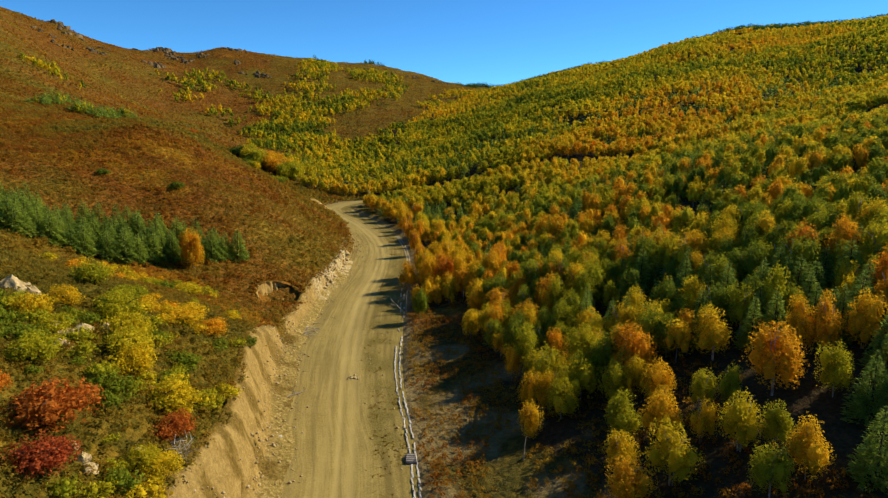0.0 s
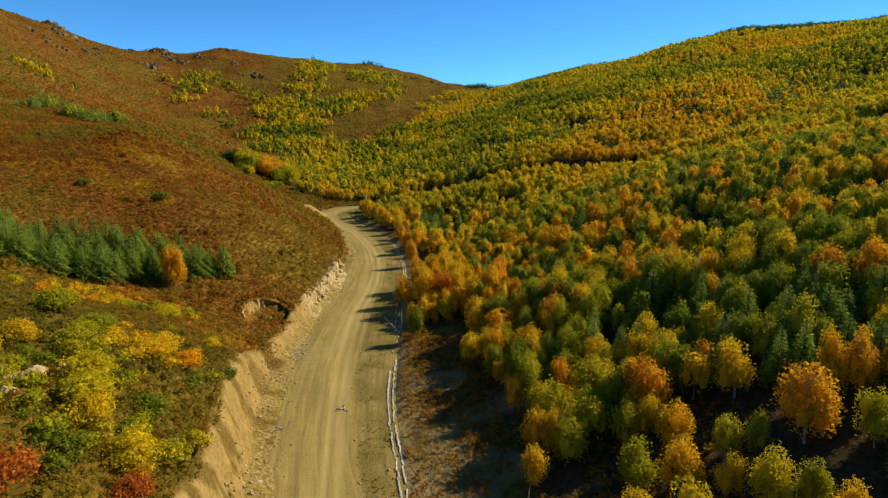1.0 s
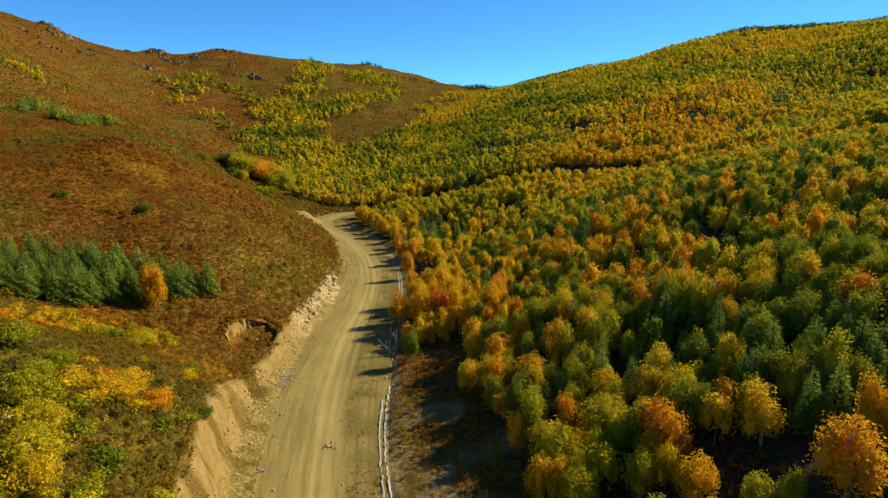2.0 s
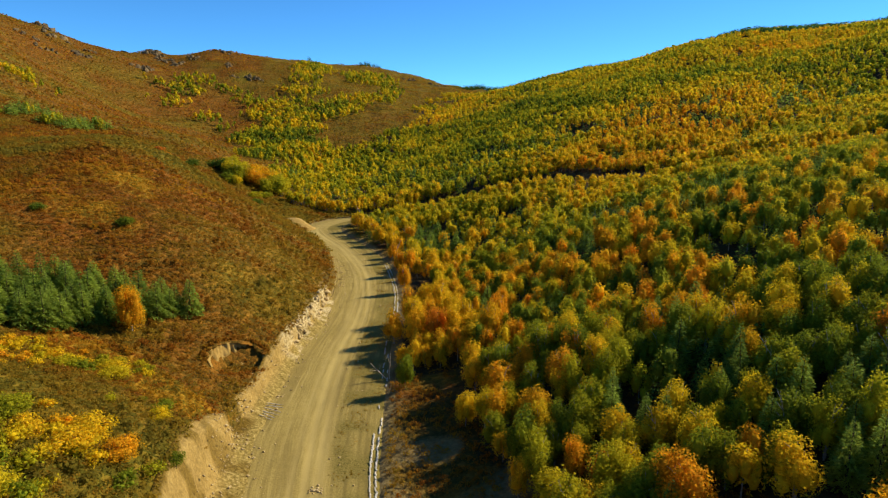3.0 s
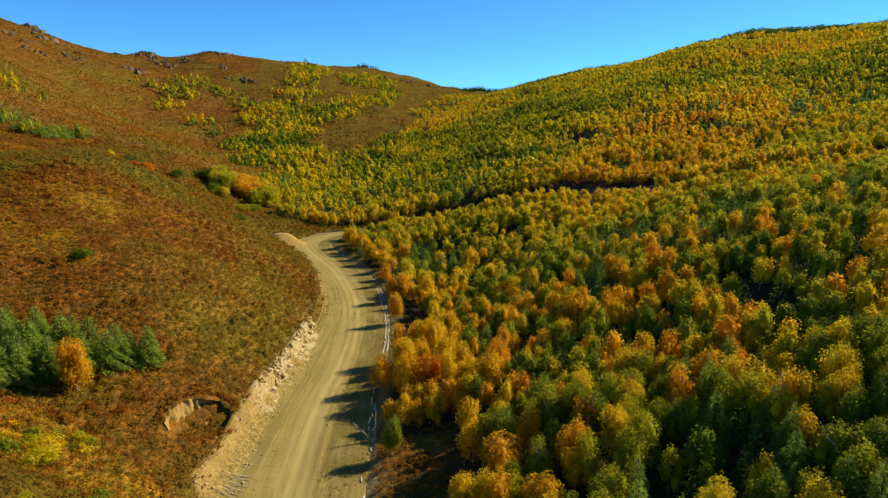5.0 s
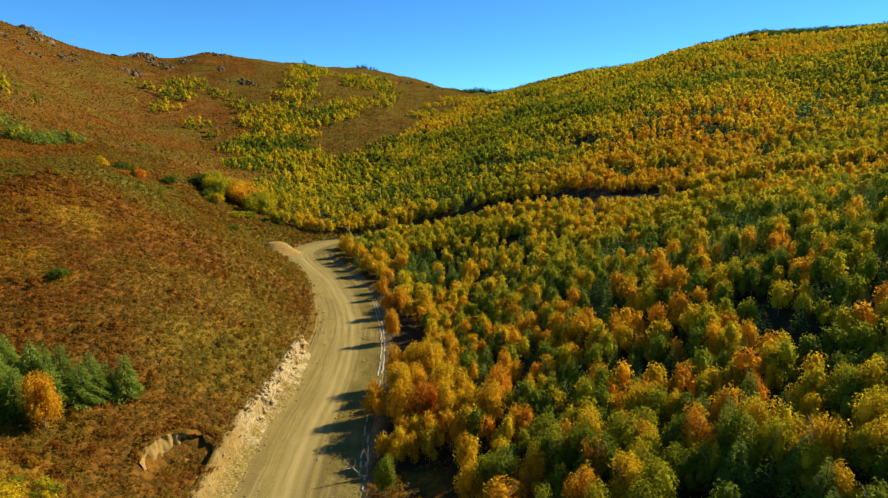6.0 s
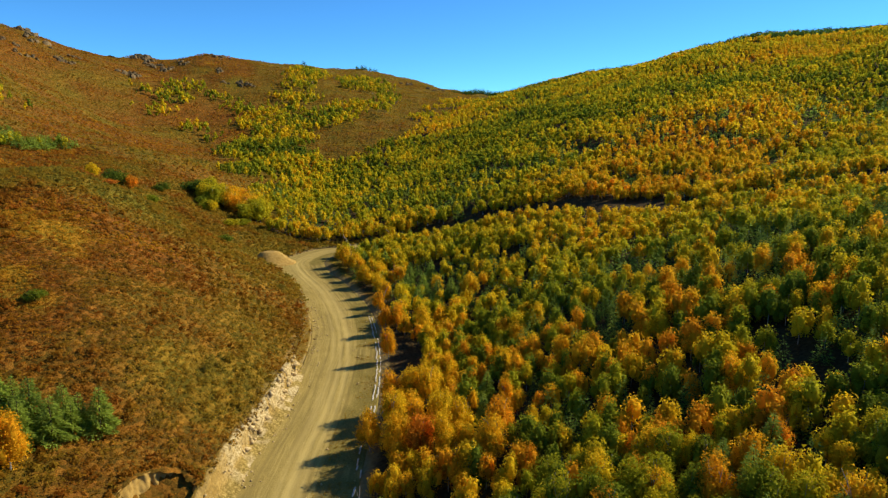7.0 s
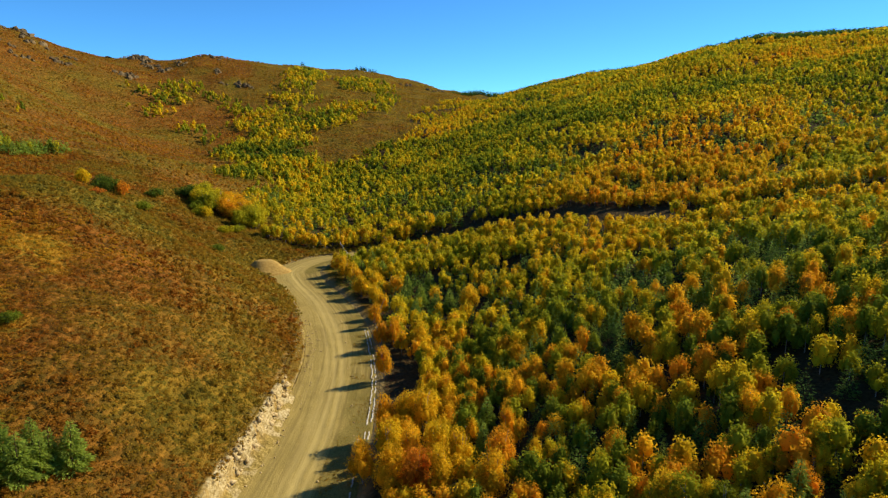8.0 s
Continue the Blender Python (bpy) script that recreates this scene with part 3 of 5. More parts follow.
def scatter(x, y, plants, scale, tone, name, mat, label, category, spin=True, sink=0.0):
    """Many plants as one joined mesh: at each place one of the given (vertices, faces), turned and scaled."""
    z = ground_z(x, y) - sink
    which = RNG.integers(0, len(plants), len(x))
    ang = RNG.random(len(x)) * 6.283
    vs, fs, ts, base = [], [], [], 0
    for k, (v, f) in enumerate(plants):
        at = np.flatnonzero(which == k)
        if not len(at):
            continue
        c, s = np.cos(ang[at])[:, None], np.sin(ang[at])[:, None]
        sc = scale[at][:, None]
        squeeze = 0.85 + 0.3 * RNG.random((len(at), 1))
        vx = (v[:, 0] * c - v[:, 1] * s) * sc * squeeze + x[at][:, None]
        vy = (v[:, 0] * s + v[:, 1] * c) * sc * squeeze + y[at][:, None]
        vz = v[:, 2] * sc + z[at][:, None]
        vs.append(np.stack([vx, vy, vz], -1).reshape(-1, 3))
        fs.append((f[None] + base + (np.arange(len(at)) * len(v))[:, None, None]).reshape(-1, f.shape[1]))
        ts.append(np.repeat(tone[at], len(v)))
        base += len(at) * len(v)
    me = mesh_from(name, np.vstack(vs), np.vstack(fs), {"tone": np.concatenate(ts)}, smooth=True)
    return tagged(part(name, me, mat), label, category, kind="stuff")


def jittered(x0, x1, y0, y1, step):
    xs, ys = np.meshgrid(np.arange(x0, x1, step), np.arange(y0, y1, step))
    j = RNG.random((2, *xs.shape)) - 0.5
    return (xs + j[0] * step * 0.95).ravel(), (ys + j[1] * step * 0.95).ravel()


def in_view(x, y, margin=25):
    return (np.abs(x - 2) < 0.76 * y + margin) & (y > 15)


# Where the upper wood is gold or green: x, y, half widths and how much.
DRIFTS = (
    (105, 340, 38, 46, 0.28), (70, 292, 20, 14, 0.24), (150, 395, 48, 42, 0.2), (150, 300, 30, 20, -0.12), (126, 246, 16, 10, 0.24), (205, 330, 30, 26, 0.06), (250, 560, 70, 45, 0.16),
    (330, 560, 60, 60, 0.06), (190, 470, 60, 20, -0.2), (15, 440, 36, 90, -0.12), (60, 600, 50, 120, -0.14), (110, 800, 50, 160, -0.2), (205, 800, 40, 120, -0.1), (270, 690, 14, 60, -0.16),
)


def forest_tone(x, y):
    """Green, yellow and orange trees mixed, more of one here and of another there."""
    n = len(x)
    bias = 1.1 * (fbm(x, y, 40, 2, 41) - 0.5) + 0.5 * (value_noise(x / 7, y / 7, 43) - 0.5)
    pick = RNG.random(n) + 0.7 * bias - 0.09 * ramp01(x, 14, 44) * (1 - ramp01(y, 200, 260))
    tone = np.where(pick < 0.44, 0.08 + 0.2 * RNG.random(n), np.where(pick < 0.7, 0.34 + 0.2 * RNG.random(n), 0.6 + 0.14 * RNG.random(n)))
    tone = np.where((x < 7) & (y > 112) & (y < 175), 0.48 + 0.26 * RNG.random(n), tone)
    far = ramp01(y, 140, 270) * (0.75 + 0.25 * ramp01(y, 270, 330))
    golden = 0.43 + 0.36 * (fbm(x, y, 24, 2, 44) - 0.5) + 0.26 * (RNG.random(n) - 0.5)
    golden = golden + sum(lift * np.exp(-(((x - dx) / rx) ** 2) - ((y - dy) / ry) ** 2) for dx, dy, rx, ry, lift in DRIFTS)
    grove = (x < -35) & (y > 430)
    return np.clip(np.where(grove, 0.3 + 0.1 * (y < 560) + 0.34 * (RNG.random(n) - 0.5) + 0.4 * (fbm(x, y, 30, 2, 45) - 0.5), tone * (1 - far) + golden * far), 0.03, 0.8)


def tube(path, radii, sides=6):
    """Vertices and faces of a round stem along a path of points."""
    path = np.asarray(path, float)
    ang = np.arange(sides) * 2 * np.pi / sides
    along_path = np.gradient(path, axis=0)
    v = []
    for p, t, r in zip(path, along_path, radii):
        t = t / np.linalg.norm(t)
        a = np.cross(t, (0.3, 0.9, 0.1) if abs(t[2]) > 0.5 else (0, 0, 1))
        a /= np.linalg.norm(a)
        b = np.cross(t, a)
        v.append(p + r * (np.cos(ang)[:, None] * a + np.sin(ang)[:, None] * b))
    n = len(path)
    i = np.arange(n * sides).reshape(n, sides)
    j = np.roll(i, -1, 1)
    f = np.stack([i[:-1], j[:-1], j[1:], i[1:]], -1).reshape(-1, 4)
    return np.vstack(v), f


def joined(pieces):
    vs, fs, base = [], [], 0
    for v, f in pieces:
        vs.append(v)
        fs.append(f + base)
        base += len(v)
    return np.vstack(vs), np.vstack(fs)


def stems(height, spread, count, seed, thick=0.075):
    """Slender birch stems from one root, with a few limbs each."""
    rng = np.random.default_rng(seed)
    pieces = []
    for k in range(count):
        ang = rng.random() * 6.283
        lean = spread * (0.25 + 0.5 * rng.random()) * (0.4 if count == 1 else 1)
        top = np.array([math.cos(ang) * lean, math.sin(ang) * lean, height * (0.8 + 0.12 * rng.random())])
        t = np.linspace(0, 1, 6)[:, None]
        path = top * np.hstack([t**1.4, t**1.4, t]) + np.array([math.cos(ang), math.sin(ang), 0]) * 0.12
        path[0, 2] = -0.4
        pieces.append(tube(path, thick * (1.05 - 0.9 * t[:, 0])))
        for m in range(3):
            at = path[2 + m % 3]
            b = rng.random() * 6.283
            tip = at + np.array([math.cos(b) * spread * 0.6, math.sin(b) * spread * 0.6, height * 0.16])
            pieces.append(tube([at, (at + tip) / 2 + (0, 0, 0.08), tip], [0.035, 0.025, 0.01], 4))
    return joined(pieces)


TONES = (0.1, 0.22, 0.32, 0.42, 0.5, 0.58, 0.66, 0.74, 0.82)


def birch(shape, tone):
    """A birch 7 m high and about 4 m wide: stems and a leafy crown."""
    tree = new("birch_tree")
    part("trunk", mesh_from("birch_stems", *stems(7.0, 1.5, 1 + shape % 4, 300 + shape)), BARK, tree)
    v, f = plume_crown(11, 2900, 0.16, (0.5, 7.0), 2.05, seed=320 + shape, heart=0.55)
    part("crown", mesh_from("birch_crown", v, f, {"tone": np.full(len(v), tone)}), LEAVES, tree)
    return tree


def conifer(shape):
    """A young conifer 7 m high with drooping tiers of twigs."""
    tree = new("conifer_tree")
    part("trunk", mesh_from("conifer_stem", *tube([(0, 0, -0.4), (0, 0, 3), (0.05, 0, 6.7)], [0.13, 0.08, 0.02])), DARK_BARK, tree)
    v, f = needle_cloud(3000, 0.27, (0.1, 7.1), 1.9, seed=350 + shape)
    part("crown", mesh_from("conifer_crown", v, f, {"tone": np.full(len(v), 0.7 + 0.1 * shape)}), NEEDLES, tree)
    return tree


TONE_WORDS = ("dark green", "green", "yellow-green", "olive yellow", "yellow", "golden yellow", "golden orange", "orange", "deep orange")
BIRCHES, CONIFERS = {}, {}


def place_tree(x, y, height, radius, tone=None):
    z = float(ground_z(np.array([x]), np.array([y]))[0])
    turn = RNG.random() * 360
    m = pose(x, y, z, RNG.normal() * 2, RNG.normal() * 2, turn) @ Matrix.Diagonal((radius / 1.95, radius / 1.95, height / 7.0, 1))
    if tone is None:
        key, store = RNG.integers(0, 4), CONIFERS
        make, label, kind = (lambda: conifer(key)), "young dark green conifer with drooping boughs", "conifer"
    else:
        k = int(np.abs(np.array(TONES) - tone).argmin())
        key, store = (RNG.integers(0, 6), k), BIRCHES
        make, label, kind = (lambda: birch(key[0], TONES[k])), f"slender birch tree in {TONE_WORDS[k]} autumn leaf", "tree"
    if key in store:
        tree = copy_thing(store[key], m)
    else:
        tree = store[key] = make()
    tree.matrix_basis = m
    return tagged(tree, label, kind, "trees of the valley wood")


# Trees at the wood's near edge and along the road: x, y, height, crown radius, tone.
EDGE_BIRCHES = (
    (15.0, 74.2, 5.7, 2.1, 0.30), (10.6, 71.4, 5.0, 1.7, 0.66), (10.2, 88.4, 5.5, 1.3, 0.70), (13.3, 85.4, 5.5, 2.7, 0.45), (4.6, 106.1, 5.5, 1.7, 0.50),
    (-5.0, 122.1, 6.2, 1.7, 0.2), (10.0, 111.3, 6.5, 3.0, 0.66), (13.8, 101.3, 6.5, 2.7, 0.70), (18.5, 107.2, 7.0, 2.4, 0.72), (22.5, 92.1, 6.0, 2.1, 0.55),
    (26.3, 89.3, 6.5, 2.4, 0.57), (21.3, 74.1, 6.0, 1.9, 0.30),
)
BUSHY_BIRCHES = (
    (23.8, 73.8, 6.0, 1.4, 0.42), (25.2, 70.0, 6.0, 2.0, 0.60), (20.2, 66.2, 6.0, 2.2, 0.36), (23.5, 63.0, 6.5, 2.3, 0.55), (18.1, 58.7, 5.0, 1.7, 0.52),
    (22.1, 55.5, 6.5, 2.4, 0.45), (17.5, 53.8, 5.0, 2.2, 0.72), (28.8, 65.9, 5.0, 1.5, 0.34), (31.6, 64.9, 5.0, 1.3, 0.34), (26.7, 60.3, 5.0, 1.4, 0.46),
    (29.2, 57.1, 6.5, 2.1, 0.42), (32.0, 56.0, 5.0, 1.4, 0.33), (32.6, 51.4, 6.0, 1.9, 0.66), (28.9, 50.5, 5.0, 1.8, 0.30), (36.3, 64.9, 8.5, 2.9, 0.70),
    (33.8, 75.1, 7.0, 2.6, 0.50), (42.3, 70.5, 8.0, 1.6, 0.70), (44.1, 68.9, 8.0, 1.7, 0.72),
)
HILL_BIRCHES = ((47.9, 68.4, 7.0, 2.0, 0.56), (29.0, 84.5, 7.0, 2.2, 0.45), (37.1, 82.6, 7.0, 2.3, 0.24), (40.7, 61.3, 6.0, 1.8, 0.35))
ROADSIDE_BIRCHES = (
    (-6.0, 159.6, 6.5, 1.6, 0.72), (-2.8, 160.1, 7.0, 1.9, 0.62), (0.8, 158.8, 7.5, 2.1, 0.55), (-4.6, 148.3, 7.0, 1.9, 0.50), (-0.8, 145.4, 7.5, 1.9, 0.72),
    (2.9, 145.3, 7.5, 1.9, 0.6), (-8.4, 146.1, 6.0, 1.8, 0.76), (-3.9, 141.3, 7.0, 2.0, 0.70), (0.1, 139.4, 7.0, 2.1, 0.80), (3.7, 138.1, 7.0, 1.9, 0.56),
    (6.6, 144.8, 6.0, 1.8, 0.5), (12.0, 139.8, 6.5, 1.9, 0.72), (13.9, 148.8, 5.0, 1.2, 0.70), (10.4, 134.4, 6.5, 2.0, 0.66),
)
BEND_BIRCHES = (
    (-8.7, 185.8, 8.0, 1.9, 0.72), (-11.3, 205.0, 7.5, 1.9, 0.75), (-8.1, 205.3, 7.5, 1.8, 0.70), (-1.2, 199.6, 8.0, 2.8, 0.62), (-33.0, 278.9, 7.0, 3.2, 0.64),
    (-21.7, 250.9, 7.0, 3.2, 0.60), (-17.6, 254.7, 7.0, 3.2, 0.56), (-11.2, 248.5, 7.0, 3.2, 0.66), (-17.8, 302.9, 8.0, 2.4, 0.50), (11.4, 222.2, 8.0, 2.9, 0.58),
    (-27.0, 268.0, 7.0, 2.6, 0.62), (-24.0, 260.0, 6.5, 2.4, 0.66), (-16.0, 240.0, 7.0, 2.4, 0.6), (-13.0, 230.0, 7.0, 2.2, 0.68), (-30.0, 272.0, 6.5, 2.4, 0.66), (-14.5, 222.0, 6.5, 1.8, 0.7),
)
WOOD_CONIFERS = (
    (38.7, 75.5, 7.0, 1.8), (40.8, 74.2, 7.5, 2.0), (41.7, 57.0, 7.0, 2.2), (27.4, 89.8, 7.0, 1.7), (35.4, 83.1, 7.0, 1.9), (23.4, 98.4, 7.0, 1.8), (37.1, 49.0, 7.0, 2.1),
    (-7.0, 247.4, 7.0, 2.4), (-2.3, 236.3, 7.0, 2.4), (2.0, 226.2, 7.0, 2.3), (6.0, 227.3, 7.0, 2.3), (-3.4, 222.2, 6.5, 2.3), (-21.7, 285.0, 6.5, 2.4),
    (-24.4, 274.8, 6.0, 2.2), (-15.9, 266.9, 6.5, 2.3), (0.0, 250.3, 6.5, 2.3), (11.3, 156.0, 6.0, 1.9), (10.2, 147.1, 6.0, 1.7), (-12.2, 270.8, 6.0, 2.2),
)
TAKEN = []


def build_edge_trees():
    for x, y, h, r, tone in EDGE_BIRCHES + BUSHY_BIRCHES + HILL_BIRCHES + ROADSIDE_BIRCHES + BEND_BIRCHES:
        tall = 1.22 if (x, y, h, r, tone) in ROADSIDE_BIRCHES else 1.0
        place_tree(x, y, h * tall, r * tall, tone)
        TAKEN.append((x, y, r))
    for x, y, h, r in WOOD_CONIFERS:
        place_tree(x, y, h, r)
        TAKEN.append((x, y, r))


def free_of_trees(x, y, gap=1.0):
    ok = ~((y < 76) & (x < 46) & (x > 4))
    for tx, ty, r in TAKEN:
        ok &= np.hypot(x - tx, y - ty) > r + gap
    return ok


def dark_wood(x, y):
    """Where conifers stand among the birches."""
    some = (fbm(x, y, 12, 2, 61) + 0.45 * RNG.random(len(x))) > 0.87
    stand = (np.hypot((x + 4) / 22, (y - 238) / 26) < 0.8) & (RNG.random(len(x)) < 0.6) & (x > -15)
    return (some & (y < 420) & ~((x < 15) & (y < 180))) | stand


CREST = ((186, 995), (236, 992), (262, 905), (275, 820), (286, 745), (298, 692), (320, 684), (346, 684), (376, 688), (442, 698), (520, 712))


BENCH = ((-8, 310), (20, 299), (44, 281), (60, 266), (76, 254), (96, 245), (122, 240))


def near_line(x, y, line, wide):
    near = np.zeros(np.shape(x), bool)
    for (ax, ay), (bx, by) in zip(line[:-1], line[1:]):
        t = np.clip(((x - ax) * (bx - ax) + (y - ay) * (by - ay)) / ((bx - ax) ** 2 + (by - ay) ** 2), 0, 1)
        near |= np.hypot(x - ax - t * (bx - ax), y - ay - t * (by - ay)) < wide
    return near


def on_crest(x, y):
    """A belt of conifers along the eastern crest, broader to the south."""
    return near_line(x, y, CREST, 7 + 13 * ramp01(x, 290, 320))


def on_bench(x, y):
    """The open strip below the upper wood, along the old track."""
    return near_line(x, y, BENCH, 6.0 - 2.8 * ramp01(x, 38, 62))


def build_forest():
    # the wood near the camera, tree by tree
    x, y = jittered(-10, 130, 40, 142, 3.0)
    keep = in_view(x, y, 6) & (wooded(x, y) > 0.5) & free_of_trees(x, y, 0.7) & (fbm(x, y, 11, 2, 51) > 0.3) & (np.hypot(x, y) < 140)
    x, y = x[keep], y[keep]
    near = np.argsort(np.hypot(x, y))[:235]
    x, y = x[near], y[near]
    dark, tone = dark_wood(x, y), forest_tone(x, y)
    for k in range(len(x)):
        h = 4.8 + 2.6 * RNG.random()
        place_tree(x[k], y[k], h * 1.08, h * (0.27 + 0.1 * RNG.random()), None if dark[k] else float(tone[k]) + 0.07)
        TAKEN.append((x[k], y[k], 1.2))
    # the rest of the wood
    for step, y0, y1, leafs, size, name in ((2.85, 35, 190, 560, 0.27, "hillside_wood"), (3.0, 190, 330, 170, 0.46, "middle_wood"),
                                            (3.6, 330, 620, 30, 0.9, "far_wood"), (5.2, 620, 1230, 16, 1.1, "ridge_wood")):
        x, y = jittered(-0.5 * y1 - 60, 0.8 * y1 + 30, y0, y1, step)
        keep = in_view(x, y) & (wooded(x, y) > 0.5) & (fbm(x, y, 13, 2, 51) > 0.24) & ~on_crest(x, y) & ~on_bench(x, y)
        x, y = x[keep], y[keep]
        keep = free_of_trees(x, y, 1.0)
        x, y = x[keep], y[keep]
        loose = (x < -35) & (y > 430)
        x, y = x + 4.5 * loose * RNG.normal(size=len(x)), y + 6 * loose * RNG.normal(size=len(x))
        dark, tone = dark_wood(x, y), forest_tone(x, y)
        if y1 > 620:
            crowns = [plume_crown(2, leafs, size, (0.3, 6.0), 2.9, seed=k, heart=0.72) for k in range(10)]
        else:
            lobes, wide = (7, 2.25) if y1 <= 190 else ((5, 2.3) if y1 <= 330 else (3, 2.35))
            crowns = [plume_crown(lobes, leafs, size, (0.4, 6.8 - 0.5 * (y1 > 190)), wide, seed=k) for k in range(10)]
        firs = [needle_cloud(max(int(0.7 * leafs), 40), size * 1.15, (0.4, 7.0), 1.9, seed=k) for k in range(5)]
        scale = 0.6 + 0.42 * RNG.random(len(x)) + 0.14 * (y1 > 620) + ((x < -35) & (y > 430)) * (0.5 * RNG.random(len(x)) - 0.1) + 0.3 * near_line(x, y - 10, BENCH, 7)
        scatter(x[~dark], y[~dark], crowns, scale[~dark], tone[~dark], name, LEAVES, "dense yellow and orange autumn birch wood", "forest")
        if dark.any():
            scatter(x[dark], y[dark], firs, scale[dark] * 0.95, RNG.random(dark.sum()), name + "_conifers", NEEDLES, "dark green conifers among birches", "forest")
        if y1 <= 330:
            poles = [tube([(0, 0, -0.4), (0.1, 0, 3), (0.2, 0.1, 6)], [0.09, 0.07, 0.03], 4)]
            scatter(x[~dark], y[~dark], poles, scale[~dark], tone[~dark], name + "_trunks", BARK, "pale slender birch trunks", "forest")
    # dark conifers along the eastern crest
    x, y = jittered(170, 560, 640, 1010, 3.0)
    more_x, more_y = jittered(20, 190, 990, 1200, 4.5)
    crest = on_crest(x, y)
    dip = near_line(more_x, more_y, ((27, 1120), (72, 1172), (86, 1160), (112, 1090), (150, 1060), (186, 1000)), 9)
    top_x, top_y = jittered(-240, -60, 1060, 1215, 5.0)
    top = near_line(top_x, top_y, ((-214, 1090), (-170, 1120), (-128, 1178), (-95, 1195)), 5) & (fbm(top_x, top_y, 25, 2, 63) > 0.5)
    x, y = np.concatenate([x[crest], more_x[dip], top_x[top]]), np.concatenate([y[crest], more_y[dip], top_y[top]])
    scatter(x, y, [needle_cloud(46, 1.5, (0.3, 8), 2.2, seed=k) for k in range(4)], 0.85 + 0.3 * RNG.random(len(x)), RNG.random(len(x)) * 0.15,
            "crest_conifers", NEEDLES, "dark conifers along the hill crest", "forest")


def build_slope_strips():
    """Strips of young conifers across the upper western slope."""
    x, y = jittered(-225, -150, 300, 370, 2.2)
    strip = (np.abs(x + 203) < 4) & (np.abs(y - 336) < 17) | (np.abs(x + 177 - 0.12 * (y - 338)) < 5.5) & (np.abs(y - 339) < 19) | (np.hypot((x + 186) / 4, (y - 331) / 6) < 1)
    strip &= RNG.random(len(x)) < 0.55
    x, y = x[strip], y[strip]
    tone = 0.65 + 0.35 * RNG.random(len(x))
    leafy = RNG.random(len(x)) < 0.22
    scatter(x[leafy], y[leafy], [plume_crown(4, 110, 0.45, (0.1, 5.2), 2.1, seed=k) for k in range(4)], 0.7 + 0.4 * RNG.random(leafy.sum()), 0.12 + 0.26 * RNG.random(leafy.sum()), "slope_birches", LEAVES, "yellow-green bushes among young conifers", "bushes")
    x, y, tone = x[~leafy], y[~leafy], tone[~leafy]
    scatter(x, y, [needle_cloud(110, 0.75, (0.2, 6), 2.0, seed=k) for k in range(4)], 0.7 + 0.4 * RNG.random(len(x)), tone, "slope_conifers", NEEDLES, "rows of young green conifers across the slope", "conifers")


def build_brush():
    for x0, x1, y0, y1, step, leafs, size, grow, name in ((-170, -12, 28, 190, 0.95, 24, 0.26, 0.95, "brush"), (-300, -25, 190, 360, 1.4, 14, 0.42, 1.2, "upper_brush"),
                                                          (-640, 60, 360, 1210, 3.0, 6, 1.5, 1.7, "far_brush")):
        bush = [leaf_cloud(leafs, size, (0.0, 0.5), 1.0, 5, seed=100 + k, up=1.3) for k in range(8)]
        if name == "far_brush":
            bush = [leaf_cloud(leafs, 0.6, (0.0, 0.35), 1.0, 4, seed=100 + k, up=1.6) for k in range(8)]
        x, y = jittered(x0, x1, y0, y1, step)
        d, _, w = off_road(x, y)
        uncut = -d - w > bank_reach(y) * (y < 262) * (1 - 0.75 * np.minimum(grown_over(y), 1)) + 0.1
        keep = in_view(x, y) & ((d < -w) & uncut | (y > 330) | (x < -149)) & (wooded(x, y) < 0.5) & (off_scar(x, y))
        x, y = x[keep], y[keep]
        scatter(x, y, bush, grow * (0.55 + 0.8 * RNG.random(len(x)) ** 1.5), brush_tone(x, y), name, SHRUBS, "knee-high rust and olive hillside brush", "brush")
    # larger rounded shrubs here and there
    kinds = [leaf_cloud(60, 0.28, (0.0, 1.0), 1.0, 7, seed=130 + k, up=0.8) for k in range(6)]
    x, y = jittered(-150, -25, 60, 330, 2.6)
    d, _, w = off_road(x, y)
    keep = in_view(x, y) & (-d - w > bank_reach(y) * (y < 262) + 0.8) & (fbm(x, y, 15, 3, 85) > 0.5) & (off_scar(x, y))
    x, y = x[keep], y[keep]
    scatter(x, y, kinds, 0.7 + 0.7 * RNG.random(len(x)), brush_tone(x, y), "hill_shrubs", SHRUBS, "rounded brown and olive shrubs on the slope", "shrubs")
    # low growth on the open bank below the road and between the trees
    bush = [leaf_cloud(34, 0.2, (0.0, 0.7), 0.75, 6, seed=140 + k, up=1.0) for k in range(6)]
    x, y = jittered(-10, 36, 40, 128, 1.25)
    d, _, w = off_road(x, y)
    keep = (d > w + 0.8) & (fbm(x, y, 7, 3, 77) > 0.36) & (y > 40)
    x, y = x[keep], y[keep]
    scatter(x, y, bush, 0.5 + 0.9 * RNG.random(len(x)), np.clip(0.05 + 0.7 * fbm(x, y, 9, 2, 79) + 0.25 * (RNG.random(len(x)) - 0.5), 0, 0.9), "bank_brush", SHRUBS, "dry brown undergrowth on the bank", "brush")


build_edge_trees()
build_forest()
build_slope_strips()
build_brush()


